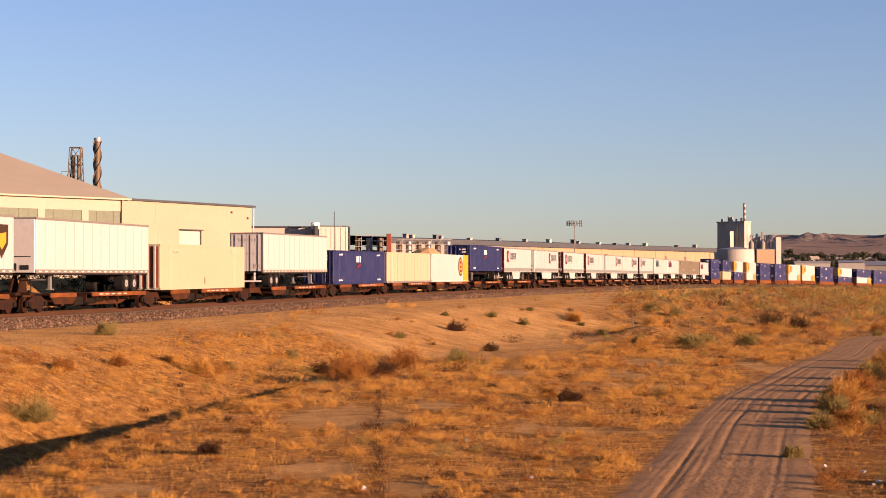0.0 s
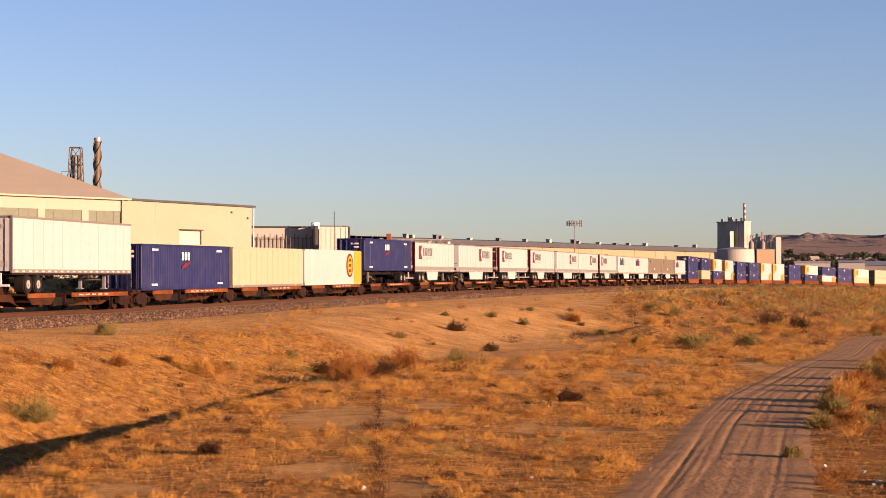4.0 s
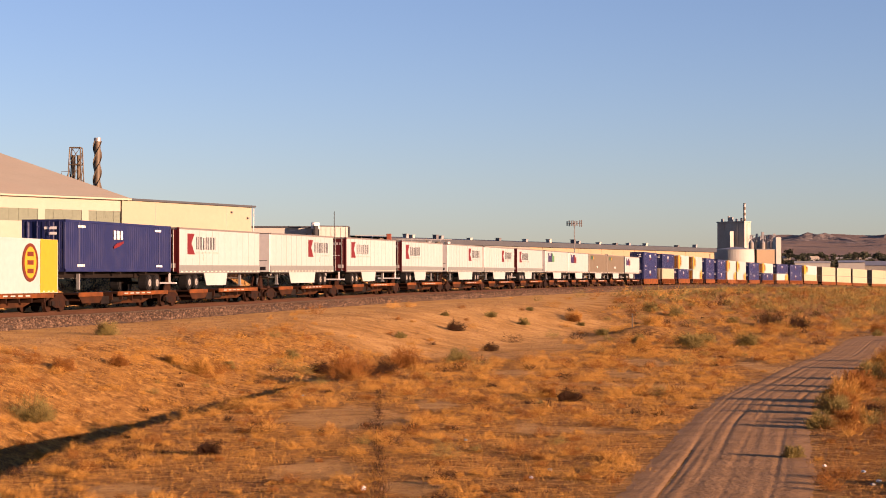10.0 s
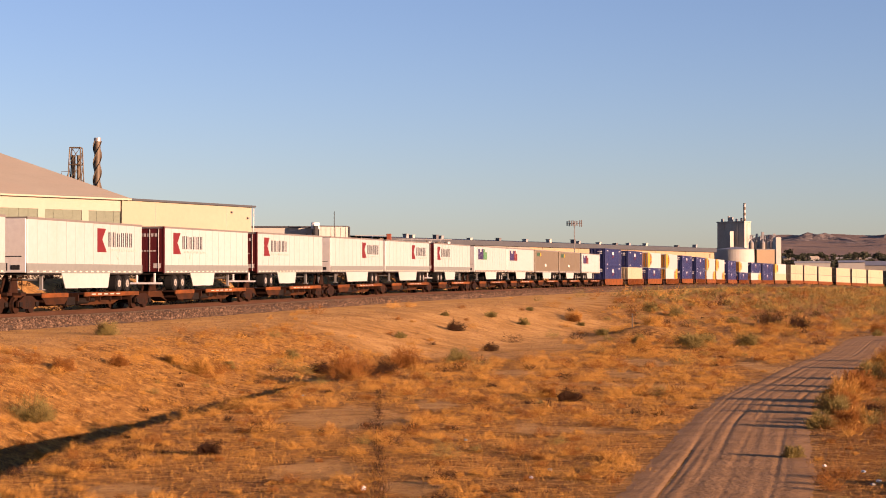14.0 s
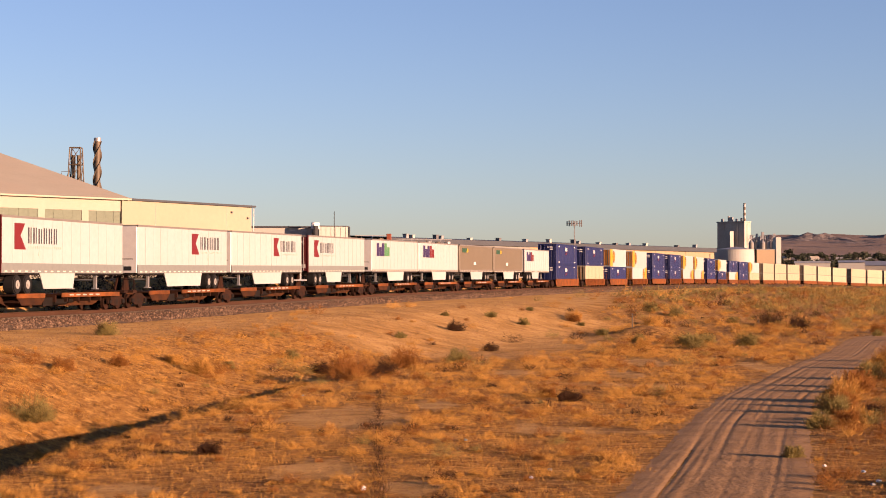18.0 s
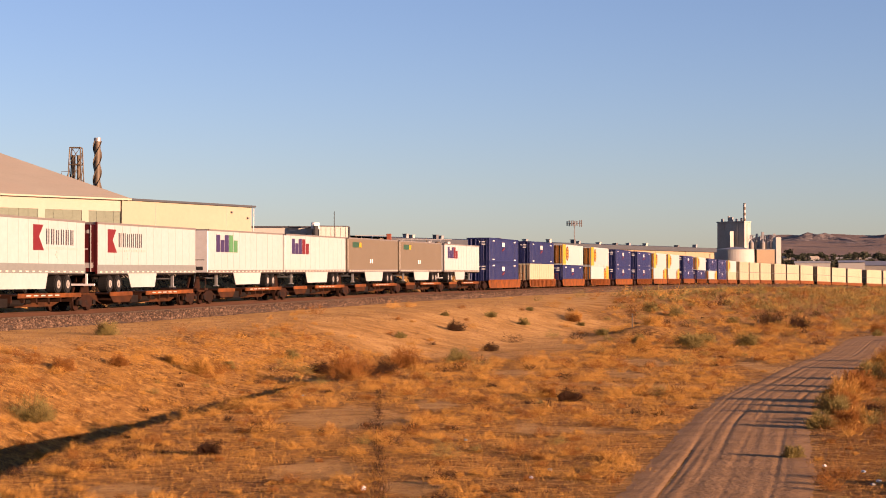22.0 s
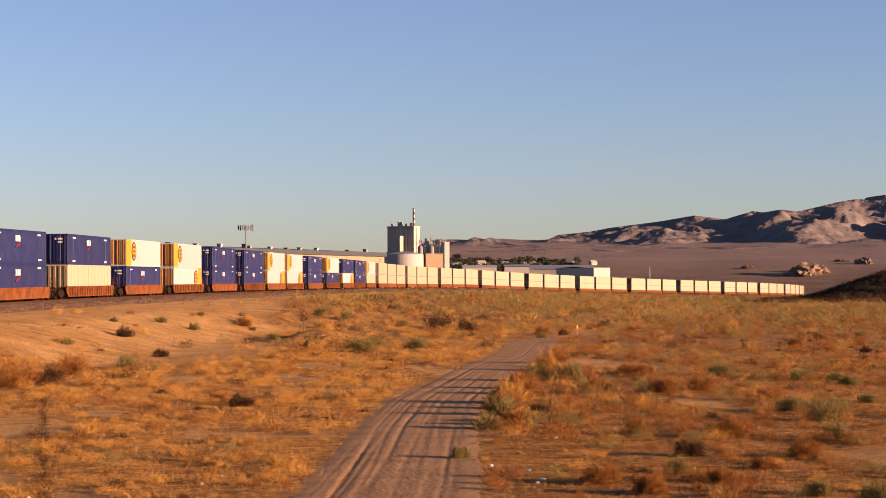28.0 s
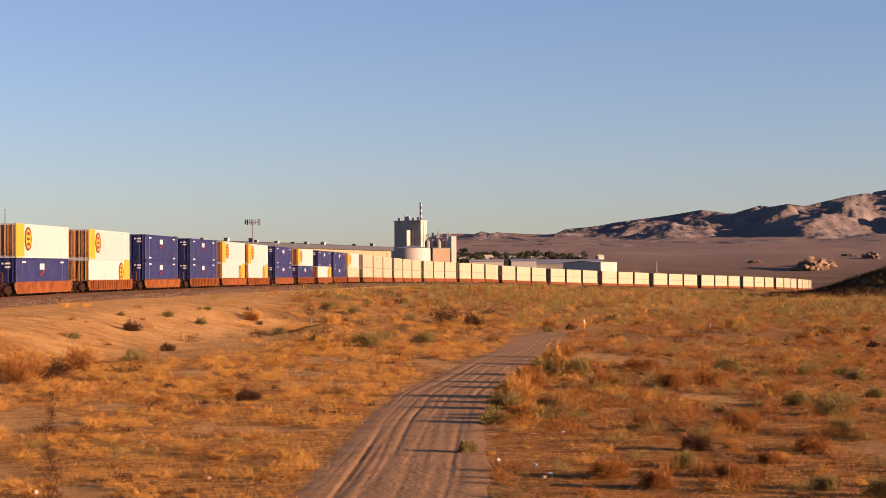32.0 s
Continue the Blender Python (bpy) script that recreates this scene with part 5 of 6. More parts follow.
def mill():
    """Concrete tower with a chimney, a tank, silos and a low block."""
    t = thing("mill_tower", pose(95.6, 619, 2.6, 0, 0, -40), "tall weathered concrete mill tower with rooftop stack", "tower")
    part("shaft", box(B(), 0, 10.8, 0, 4.2, 0, 23.3), MILLCONC, t)
    for x in (2.55, 5.3, 8.0):
        plain_box("pilaster", t, MILLCONC, x, x + 0.28, -0.22, 0, 0, 22.9)
    plain_box("parapet", t, MILLCONC, -0.15, 10.95, -0.3, 4.35, 23.3, 23.7)
    plain_box("lift_shaft", t, MILLCONC, 3.0, 6.9, -3.0, -0.24, 0, 20.2, "lower projecting shaft")
    plain_box("side_pilaster", t, MILLCONC, 10.8, 11.0, 1.6, 2.0, 0, 22.9)
    for x, w, h in ((0.9, 0.5, 1.0), (3.6, 0.3, 1.9), (4.2, 1.1, 1.5), (6.6, 0.5, 0.9), (8.6, 0.4, 1.1)):
        plain_box("roof_unit", t, GALV, x, x + w, 1, 2, 23.7, 23.7 + h)
    for k in range(6):
        z = 23.7 + k * 0.98
        part("chimney_ring", cyl(B(), (9.9, 1.6, z), (9.9, 1.6, z + 0.98), 0.42, 16), GALV if k % 2 else BROWNSTEEL, t, "pale band of the stack" if k % 2 else "brown band of the stack")
    part("chimney_cap", cyl(B(), (9.9, 1.6, 29.58), (9.9, 1.6, 29.9), 0.48, 16), BROWNSTEEL, t)
    t = thing("round_tank", pose(94.6, 575, 2.6), "large round off-white storage tank", "tank")
    tb = B()
    cyl(tb, (0, 0, 0), (0, 0, 13.1), 6.6, 48)
    part("shell", tb, OFFWHITE, t)
    for z in (3, 6.5, 10):
        part("hoop", cyl(B(), (0, 0, z), (0, 0, z + 0.12), 6.65, 48), OFFWHITE, t)
    part("roof", cyl(B(), (0, 0, 13.1), (0, 0, 14.0), 6.7, 48, 0.6), GALV, t)
    t = thing("low_block", pose(100.9, 571, 2.6, 0, 0, 8), "low tan block beside the tank", "building")
    plain_box("wall", t, WALLTAN, 0, 7.0, 0, 12, 0, 12.9)
    plain_box("roof", t, CONCRETE, -0.1, 7.1, -0.1, 12.1, 12.9, 13.2)
    plain_box("window", t, DKGREY, 4.3, 5.0, -0.05, 0.05, 6.4, 8.6)
    plain_box("corner_tower", t, OFFWHITE, 6.3, 8.0, -0.3, 3, 0, 17.0, "off-white corner tower")
    for i in range(5):
        s = thing("silo", pose(104.6 + i * 1.95, 603 + (i % 2) * 1.5, 2.6), "slim grey silo with walkway and head gear", "silo", "silos of the mill")
        part("shell", cyl(B(), (0, 0, 0), (0, 0, 16.0 + 0.5 * (i % 2)), 0.88, 18), GALV if i % 2 else CONCRETE, s)
        part("cone_roof", cyl(B(), (0, 0, 16.0 + 0.5 * (i % 2)), (0, 0, 16.9), 0.9, 18, 0.25), GALV, s)
        h = B()
        box(h, -0.9, 0.9, -0.7, 0.7, 17.2, 17.35)
        for x in (-0.85, 0, 0.85):
            cyl(h, (x, -0.7, 16.6), (x, -0.7, 18.4), 0.05, 5)
        cyl(h, (-0.85, -0.7, 18.4), (0.85, -0.7, 18.4), 0.05, 5)
        box(h, -0.4 + 0.3 * (i % 2), 0.5, -0.4, 0.4, 17.35, 18.6 + 0.5 * ((i * 7) % 3))
        part("head_gear", h, GALV, s, "walkway and head gear")


def mast():
    t = thing("antenna_mast", pose(29.6, 400, 2.6), "slim grey antenna mast with panel antennas", "mast")
    part("pole", cyl(B(), (0, 0, 0), (0, 0, 15.9), 0.13, 10, 0.10), DKGREY, t)
    part("crossbar", box(B(), -1.6, 1.6, -0.06, 0.06, 15.4, 15.55), GALV, t)
    part("crossbar", box(B(), -0.06, 0.06, -1.2, 1.2, 15.4, 15.55), GALV, t)
    for x, y, h in ((-1.65, 0, 0.9), (-1.2, -.3, 1.1), (-0.75, -0.8, 1.0), (-0.35, -.9, 1.1), (0.5, -0.9, 0.9), (1.2, -0.3, 1.2), (1.6, 0, 1.3), (0.2, 1.2, 1.1)):
        part("antenna_panel", box(B(), x - 0.13, x + 0.13, y - 0.08, y + 0.08, 15.5 - h * 0.6, 15.5 + h * 0.6, 0.02), DKGREY, t, "dark panel antenna")


works()
warehouse()
mill()
mast()


# ---- far off: sheds, town, hills, mountains ----
def polar(az, r):
    return math.sin(radians(az)) * r, math.cos(radians(az)) * r


def far_shed(az0, az1, r, top, roofm, wallm, label, rise=1.2, turn=0.0):
    x0, y0 = polar(az0, r)
    x1, y1 = polar(az1, r)
    w = math.hypot(x1 - x0, y1 - y0)
    base = ground_height((x0 + x1) / 2, (y0 + y1) / 2) - 1.0
    t = thing("distant_shed", pose(x0, y0, base, 0, 0, math.degrees(math.atan2(y1 - y0, x1 - x0)) + turn), label, "shed", "distant sheds")
    h = top - base
    plain_box("wall", t, wallm, 0, w, 0, 30, 0, h)
    r_ = B()
    vs = [r_.verts.new(c) for c in ((-0.4, -0.5, h), (w + 0.4, -0.5, h), (w + 0.4, 15, h + rise), (-0.4, 15, h + rise), (w + 0.4, 30.5, h), (-0.4, 30.5, h))]
    r_.faces.new((vs[0], vs[1], vs[2], vs[3]))
    r_.faces.new((vs[3], vs[2], vs[4], vs[5]))
    part("roof", r_, roofm, t)
    for k in range(max(1, int(w / 9))):
        plain_box("bay_door", t, DKGREY if k % 3 else OFFWHITE, k * 9 + 2, k * 9 + 5, -0.1, 0.1, 0, h * 0.6)


far_shed(12.55, 13.35, 905, 15.5, GALV, OFFWHITE, "distant grey-roofed shed with pale walls")
far_shed(13.0, 15.4, 930, 14.2, GALV, CONCRETE, "long distant grey-roofed shed", 2.5)
far_shed(15.42, 16.08, 850, 14.1, OFFWHITE, OFFWHITE, "bright white distant building", 0.6, 38.0)
far_shed(11.2, 12.3, 1000, 16.5, OFFWHITE, OFFWHITE, "distant low white building")

LEAF = mat("dark_olive_leaves", (0.0326, 0.03557, 0.01778), 0.8, vary=0.3, scale=0.8)
BARK = mat("grey_brown_bark", (0.07114, 0.05039, 0.03557), 0.9, vary=0.2)


def far_tree_meshes(seed):
    rs = np.random.RandomState(seed)
    tr = B()
    cyl(tr, (0, 0, 0), (0.2, 0, 2.6), 0.22, 7, 0.13)
    for k in range(5):
        a = k * 1.26 + rs.rand()
        cyl(tr, (0.15, 0, 2.2), (math.cos(a) * 1.5, math.sin(a) * 1.5, 4.2 + rs.rand()), 0.09, 5, 0.03)
    n = 520
    c = rs.randn(26, 3) * [1.4, 1.4, 0.95] + [0, 0, 4.6]
    p = c[rs.randint(0, 26, n)] + rs.randn(n, 3) * 0.45
    v1, v2 = rs.randn(n, 3) * 0.30, rs.randn(n, 3) * 0.30
    co = np.stack([p - v1, p + v2, p + v1, p - v2], 1).reshape(-1, 3)
    return mesh_of("trunk", tr, BARK), fast_mesh("crown", co, np.arange(n * 4).reshape(-1, 4), LEAF, False)


TREES = [far_tree_meshes(k) for k in range(4)]
HOUSEPAINTS = [OFFWHITE, WALLTAN, WALLCREAM, CONCRETE, OXIDE]


def house(x, y, z, w, d, h, rz, k):
    t = thing("distant_house", pose(x, y, z - 0.5, 0, 0, rz), ("low pale house with a pitched roof among trees", "low tan house with a pitched roof among trees", "cream house with pitched roof in the distant town", "grey house with pitched roof in the distant town", "red-brown house with pitched roof in the distant town")[k], "house", "houses of the distant town")
    part("wall", box(B(), -w / 2, w / 2, -d / 2, d / 2, 0, h), HOUSEPAINTS[k], t)
    r = B()
    prism(r, [(-d / 2 - 0.5, h), (d / 2 + 0.5, h), (0, h + 2.0)], -w / 2 - 0.4, w / 2 + 0.4)
    bmesh.ops.rotate(r, verts=r.verts, cent=(0, 0, 0), matrix=Matrix.Rotation(radians(90), 3, "Z"))
    part("roof", r, (ROOFPINK, ROOFGREY, OFFWHITE, GALV)[k % 4], t)
    for i in (-1, 0, 1):
        part("window", box(B(), i * w * 0.3 - 0.5, i * w * 0.3 + 0.5, -d / 2 - 0.04, -d / 2 + 0.05, 1.2, 2.3), DKGREY, t)


def town():
    rs = np.random.RandomState(21)
    for i in range(46):
        az = 10.2 + rs.rand() * 5.4
        r = 1560 + rs.rand() * 240
        x, y = polar(az, r)
        house(x, y, ground_height(x, y), 4.5 + rs.rand() * 5, 5 + rs.rand() * 2, 2.2 + rs.rand() * 0.8, -20 + rs.rand() * 40, int(rs.randint(0, 5)) if rs.rand() > 0.45 else 0)
    for i in range(150):
        az = 10.2 + rs.rand() * 4.8
        r = 1540 + rs.rand() * 280
        x, y = polar(az, r)
        a, c = TREES[i % 4]
        s = 0.6 + rs.rand() * 0.5 if rs.rand() > 0.12 else 1.5
        t = thing("tree", pose(x, y, ground_height(x, y) - 0.2, 0, 0, rs.rand() * 360) @ Matrix.Diagonal((s * 1.15, s * 1.15, s, 1)), "dark olive tree in the distant town", "tree", "trees of the distant town")
        part("trunk", a, BARK, t)
        part("crown", c, LEAF, t)
    # slim radio mast and poles on the plain
    x, y = polar(17.2, 1500)
    lattice("radio_mast", pose(x, y, ground_height(x, y) - 0.3), "slim white lattice radio mast", "mast", 0.45, 0.2, 11.5, 7, GALV, 0.03)


town()

ROCK = mat("bare_mountain_rock", (0.1444, 0.1216, 0.1117), 0.95, spec=0.05, vary=0.2, scale=0.006, fine=0.045, bump=1.0, bump_scale=0.016, bump_depth=22.0, dirt=(0.1216, 0.09728, 0.08664), dirt_amount=0.7, dirt_scale=0.02)


def ridged(x, y, wl, octaves=5, seed=0.0):
    """Ridged relief, 0 to about 1."""
    out = np.zeros(len(x))
    amp, tot = 1.0, 0.0
    for o in range(octaves):
        n = np.array([noise.noise(Vector((a / wl + seed, b / wl - seed, seed + o * 7.3))) for a, b in zip(x, y)])
        out += amp * (1 - np.abs(n) * 1.9)
        tot += amp
        amp *= 0.5
        wl *= 0.47
    return out / tot


def mountains():
    # skyline: heading and slope over the level eye
    sk = np.array([(-40, 0.010), (-12, 0.010), (0, 0.010), (8.0, 0.012), (9.6, 0.020), (10.65, 0.0252), (11.13, 0.0266), (11.6, 0.0298), (11.89, 0.0285), (12.14, 0.0295), (12.52, 0.0271), (13.06, 0.0260), (13.6, 0.0255),
                   (14.29, 0.0302), (15.3, 0.0319), (15.93, 0.0340), (17.55, 0.0376), (18.62, 0.0408), (19.6, 0.0386), (20.48, 0.0432), (20.8, 0.0424), (21.35, 0.0440), (21.88, 0.0428), (23.18, 0.0483), (24.36, 0.0516), (26, 0.055), (29, 0.06), (34, 0.055), (40, 0.05), (60, 0.04)])
    sk[:, 1] *= np.cos(np.radians(np.where(sk[:, 0] < 14, sk[:, 0], sk[:, 0] - 10.4)))
    az = np.r_[np.arange(-30, 8, 1.0), np.arange(8, 26, 0.06), np.arange(26, 60, 0.8)]
    rad = np.linspace(2700, 4750, 130)
    a, r = np.meshgrid(az, rad, indexing="ij")
    a, r = a.ravel(), r.ravel()
    x, y = np.sin(np.radians(a)) * r, np.cos(np.radians(a)) * r
    top = np.interp(a, sk[:, 0], sk[:, 1])
    low = ground_z(x, y) - np.interp(r, [2700, 2760], [12, 0.5])
    rid = ridged(x, y, 520, 5, 1.7)
    rid2 = ridged(x, y, 300, 4, 5.2)
    # high crest, and in front of it a line of lower spurs
    crest = 4350 + 120 * np.sin(a * 0.8)
    peak = EYE_Z + top * crest - 108
    t2 = np.clip(1 - np.abs(r - crest) / 560, 0, 1)
    z2 = np.maximum(peak, 0) * t2 ** 1.1 * (1 - 0.36 * (1 - t2) * (1.3 - rid * 1.2))
    mid = 3720 + 150 * np.sin(a * 1.3 + 1.0)
    t1 = np.clip(1 - np.abs(r - mid) / 430, 0, 1)
    spur = np.clip(EYE_Z + np.interp(a, [8, 10.5, 12, 13.5, 15, 17, 18.7, 21, 24.4, 30], [0.012, 0.0268, 0.0310, 0.0262, 0.0300, 0.0310, 0.0345, 0.0400, 0.0405, 0.044]) * mid - 90, 0, None)
    z1 = spur * t1 * np.clip(0.5 + 0.75 * rid2 * t1 ** 0.3, 0, 1.12)
    z = low + np.maximum(z1, z2) + (8 * (rid2 - 0.6) + 24 * (ridged(x, y, 210, 3, 9.1) - 0.62) + 12 * (ridged(x, y, 75, 3, 3.3) - 0.6)) * np.clip(t1 * 3 + t2 * 3, 0, 1)
    z = np.minimum(z, EYE_Z + top * r)
    me = fast_mesh("mountains", np.c_[x, y, z], grid_faces(len(az), len(rad)), ROCK, True)
    tagged(new("backdrop_mountains", me), "bare brown desert mountains with shaded ravines", "mountains", kind="structure")


mountains()


def outcrop(az, r, w, h, seed, lit=True):
    x, y = polar(az, r)
    b = B()
    bmesh.ops.create_icosphere(b, subdivisions=4, radius=1.0)
    for v in b.verts:
        n = noise.noise(v.co * 2.3 + Vector((seed, 0, 0))) + 0.6 * noise.noise(v.co * 6 + Vector((0, seed, 0))) + 0.35 * noise.noise(v.co * 14)
        k = 1 + 0.38 * n
        v.co = Vector((v.co.x * w * k, v.co.y * w * 0.8 * k, v.co.z * h * k))
    me = mesh_of("rock", b, ROCKNEAR)
    ob = tagged(new("rock_outcrop", me), "rugged tan rock outcrop on the far plain", "rock", "rock outcrops")
    ob.matrix_basis = pose(x, y, ground_height(x, y) - h * 0.15, 0, 0, seed * 40)


ROCKNEAR = mat("tan_weathered_rock", (0.1778, 0.1186, 0.08003), 0.95, spec=0.05, vary=0.3, scale=0.05, fine=0.4, bump=1.0, bump_scale=0.25, dirt=(0.1304, 0.08892, 0.06521), dirt_amount=0.6, dirt_scale=0.12)
for az, r, w, h, sd in ((22.05, 1650, 18, 12, 1), (22.45, 1680, 13, 8, 2), (21.6, 1640, 7, 3, 3), (20.3, 1720, 6, 2.5, 4), (23.9, 1800, 11, 6, 6), (23.2, 1850, 9, 3, 7)):
    outcrop(az, r, w, h, sd)


# ---- vegetation ----
def straw(name, base, tip2, rough=0.8):
    """Dry stalks: colour varies from blade to blade, a little light comes through."""
    m = bpy.data.materials.new(name)
    m.use_nodes = True
    nt = m.node_tree
    b = nt.nodes["Principled BSDF"]
    b.inputs["Roughness"].default_value, b.inputs["Specular IOR Level"].default_value = rough, 0.15
    g = nt.nodes.new("ShaderNodeNewGeometry")
    x = nt.nodes.new("ShaderNodeMix")
    x.data_type = "RGBA"
    x.inputs[6].default_value, x.inputs[7].default_value = (*base, 1), (*tip2, 1)
    nt.links.new(g.outputs["Random Per Island"], x.inputs[0])
    nt.links.new(x.outputs[2], b.inputs["Base Color"])
    tr = nt.nodes.new("ShaderNodeBsdfTranslucent")
    nt.links.new(x.outputs[2], tr.inputs[0])
    ms = nt.nodes.new("ShaderNodeMixShader")
    ms.inputs[0].default_value = 0.16
    nt.links.new(b.outputs[0], ms.inputs[1])
    nt.links.new(tr.outputs[0], ms.inputs[2])
    nt.links.new(ms.outputs[0], nt.nodes["Material Output"].inputs[0])
    return m


GOLD = straw("golden_dry_grass", (0.4936, 0.2617, 0.05506), (0.2256, 0.1014, 0.01904))
RUSSET = straw("russet_dry_weeds", (0.2871, 0.118, 0.0225), (0.108, 0.03816, 0.00864))
GREYGREEN = straw("olive_shrub_leaves", (0.24, 0.18, 0.0544), (0.104, 0.0784, 0.024))
DARKTWIG = straw("dark_brown_twigs", (0.064, 0.0288, 0.01152), (0.0256, 0.01216, 0.00576))
RS = np.random.RandomState(77)


def blades(px, py, pz, spread, length, width, count, lean, rs, swirl=1.6):
    """Thin upright triangles: count to a tuft."""
    n = len(px)
    k = n * count
    rep = lambda v: np.repeat(np.broadcast_to(v, n), count)
    a = rs.rand(k) * 6.283
    rr = np.sqrt(rs.rand(k)) * rep(spread)
    bx_, by_, bz_ = rep(px) + rr * np.cos(a), rep(py) + rr * np.sin(a), rep(pz) - 0.03
    ln = rep(length) * (0.45 + 0.75 * rs.rand(k))
    ta = a + (rs.rand(k) - 0.5) * swirl
    le = lean * (0.3 + rs.rand(k))
    tx, ty, tz = bx_ + np.cos(ta) * ln * le, by_ + np.sin(ta) * ln * le, bz_ + ln * np.sqrt(np.clip(1 - (le * 0.8) ** 2, 0.1, 1))
    wa = rs.rand(k) * 3.1416
    w = rep(width) * (0.6 + 0.8 * rs.rand(k)) * 0.5
    co = np.stack([np.c_[bx_ - np.cos(wa) * w, by_ - np.sin(wa) * w, bz_], np.c_[bx_ + np.cos(wa) * w, by_ + np.sin(wa) * w, bz_], np.c_[tx, ty, tz]], 1)
    return co.reshape(-1, 3)


def domes(px, py, pz, radius, width, count, rs, flat=0.75):
    """Rounded bushes of twigs: stems from the root and short twigs in the outer shell."""
    n = len(px)
    k = n * count
    rep = lambda v: np.repeat(np.broadcast_to(v, n), count)
    R = rep(radius)
    u, a = rs.rand(k) ** 0.8, rs.rand(k) * 6.283
    el = np.arcsin(np.clip(u * 0.98, 0, 1))
    d = np.c_[np.cos(el) * np.cos(a), np.cos(el) * np.sin(a), np.sin(el) * flat]
    lump = 0.8 + 0.25 * np.sin(a * 3 + rep(rs.rand(n) * 6)) + 0.15 * np.sin(el * 7 + rep(rs.rand(n) * 6))
    stem = rs.rand(k) < 0.12
    f0 = np.where(stem, 0.05, 0.30 + 0.68 * rs.rand(k) ** 0.55)
    c = np.c_[rep(px), rep(py), rep(pz)]
    way = rs.randn(k, 3) * 0.8 + d * 0.7 + [0, 0, 0.35]
    way /= np.linalg.norm(way, axis=1)[:, None]
    ln = R * (0.16 + 0.28 * rs.rand(k))
    p0 = c + d * (R * lump * f0)[:, None]
    p1 = np.where(stem[:, None], c + d * (R * lump * (0.6 + 0.5 * rs.rand(k)))[:, None], p0 + way * ln[:, None])
    p0[:, 2] = np.maximum(p0[:, 2], c[:, 2] - 0.03)
    p1[:, 2] = np.maximum(p1[:, 2], c[:, 2] + 0.02)
    w = rs.randn(k, 3)
    w /= np.linalg.norm(w, axis=1)[:, None] + 1e-6
    w *= (rep(width) * np.where(stem, 0.4, 1.0) * (0.6 + 0.8 * rs.rand(k)) * 0.5)[:, None]
    return np.stack([p0 - w, p0 + w, p1], 1).reshape(-1, 3)


def tri_mesh(name, co, material):
    return fast_mesh(name, co, np.arange(len(co)).reshape(-1, 3), material, False)


def scatter(r0, r1, density, rs, clump=7.0, even=0.72, swing=0.85, az0=-17.0, az1=27.0):
    """Random places in a ring sector, gathered in clumps, kept off the road, the ballast and the barest soil."""
    area = 0.5 * (r1 ** 2 - r0 ** 2) * radians(az1 - az0)
    n = int(area * density)
    r = np.sqrt(r0 ** 2 + (r1 ** 2 - r0 ** 2) * rs.rand(n))
    a = np.radians(az0 + (az1 - az0) * rs.rand(n))
    x, y = np.sin(a) * r, np.cos(a) * r
    z, u, s, bare = ground_z(x, y, True)
    rd = near_line(x, y, ROAD)[0]
    beside = np.where(np.hypot(x - 44, y - 162) < 4, 9, abs(rd))
    patchy = 0.9 * waves(x, y, clump * 2.4, 31) + 0.8 * waves(x, y, clump, 32) + 0.5 * waves(x, y, clump * 0.4, 36)
    e = near_line(x, y, DITCH)[0]
    # a thin strip of trodden soil right of the road's end
    thin = np.exp(-((r - 150) / 26) ** 2) * smooth(np.degrees(a), 11, 14) * 0.55
    like = np.clip(even + swing * patchy - thin, 0.03, 1) * np.clip(1.06 - 1.2 * bare, 0.06, 1)
    keep = (u > 6) & ~((e > -0.1) & (e < 4.2) & (y < 64)) & (beside > 2.0 + 0.25 * waves(x, y, 2.5, 33)) & (rs.rand(n) < like)
    return x[keep], y[keep], z[keep], rs.rand(keep.sum()), patchy[keep], (rd < 0)[keep]


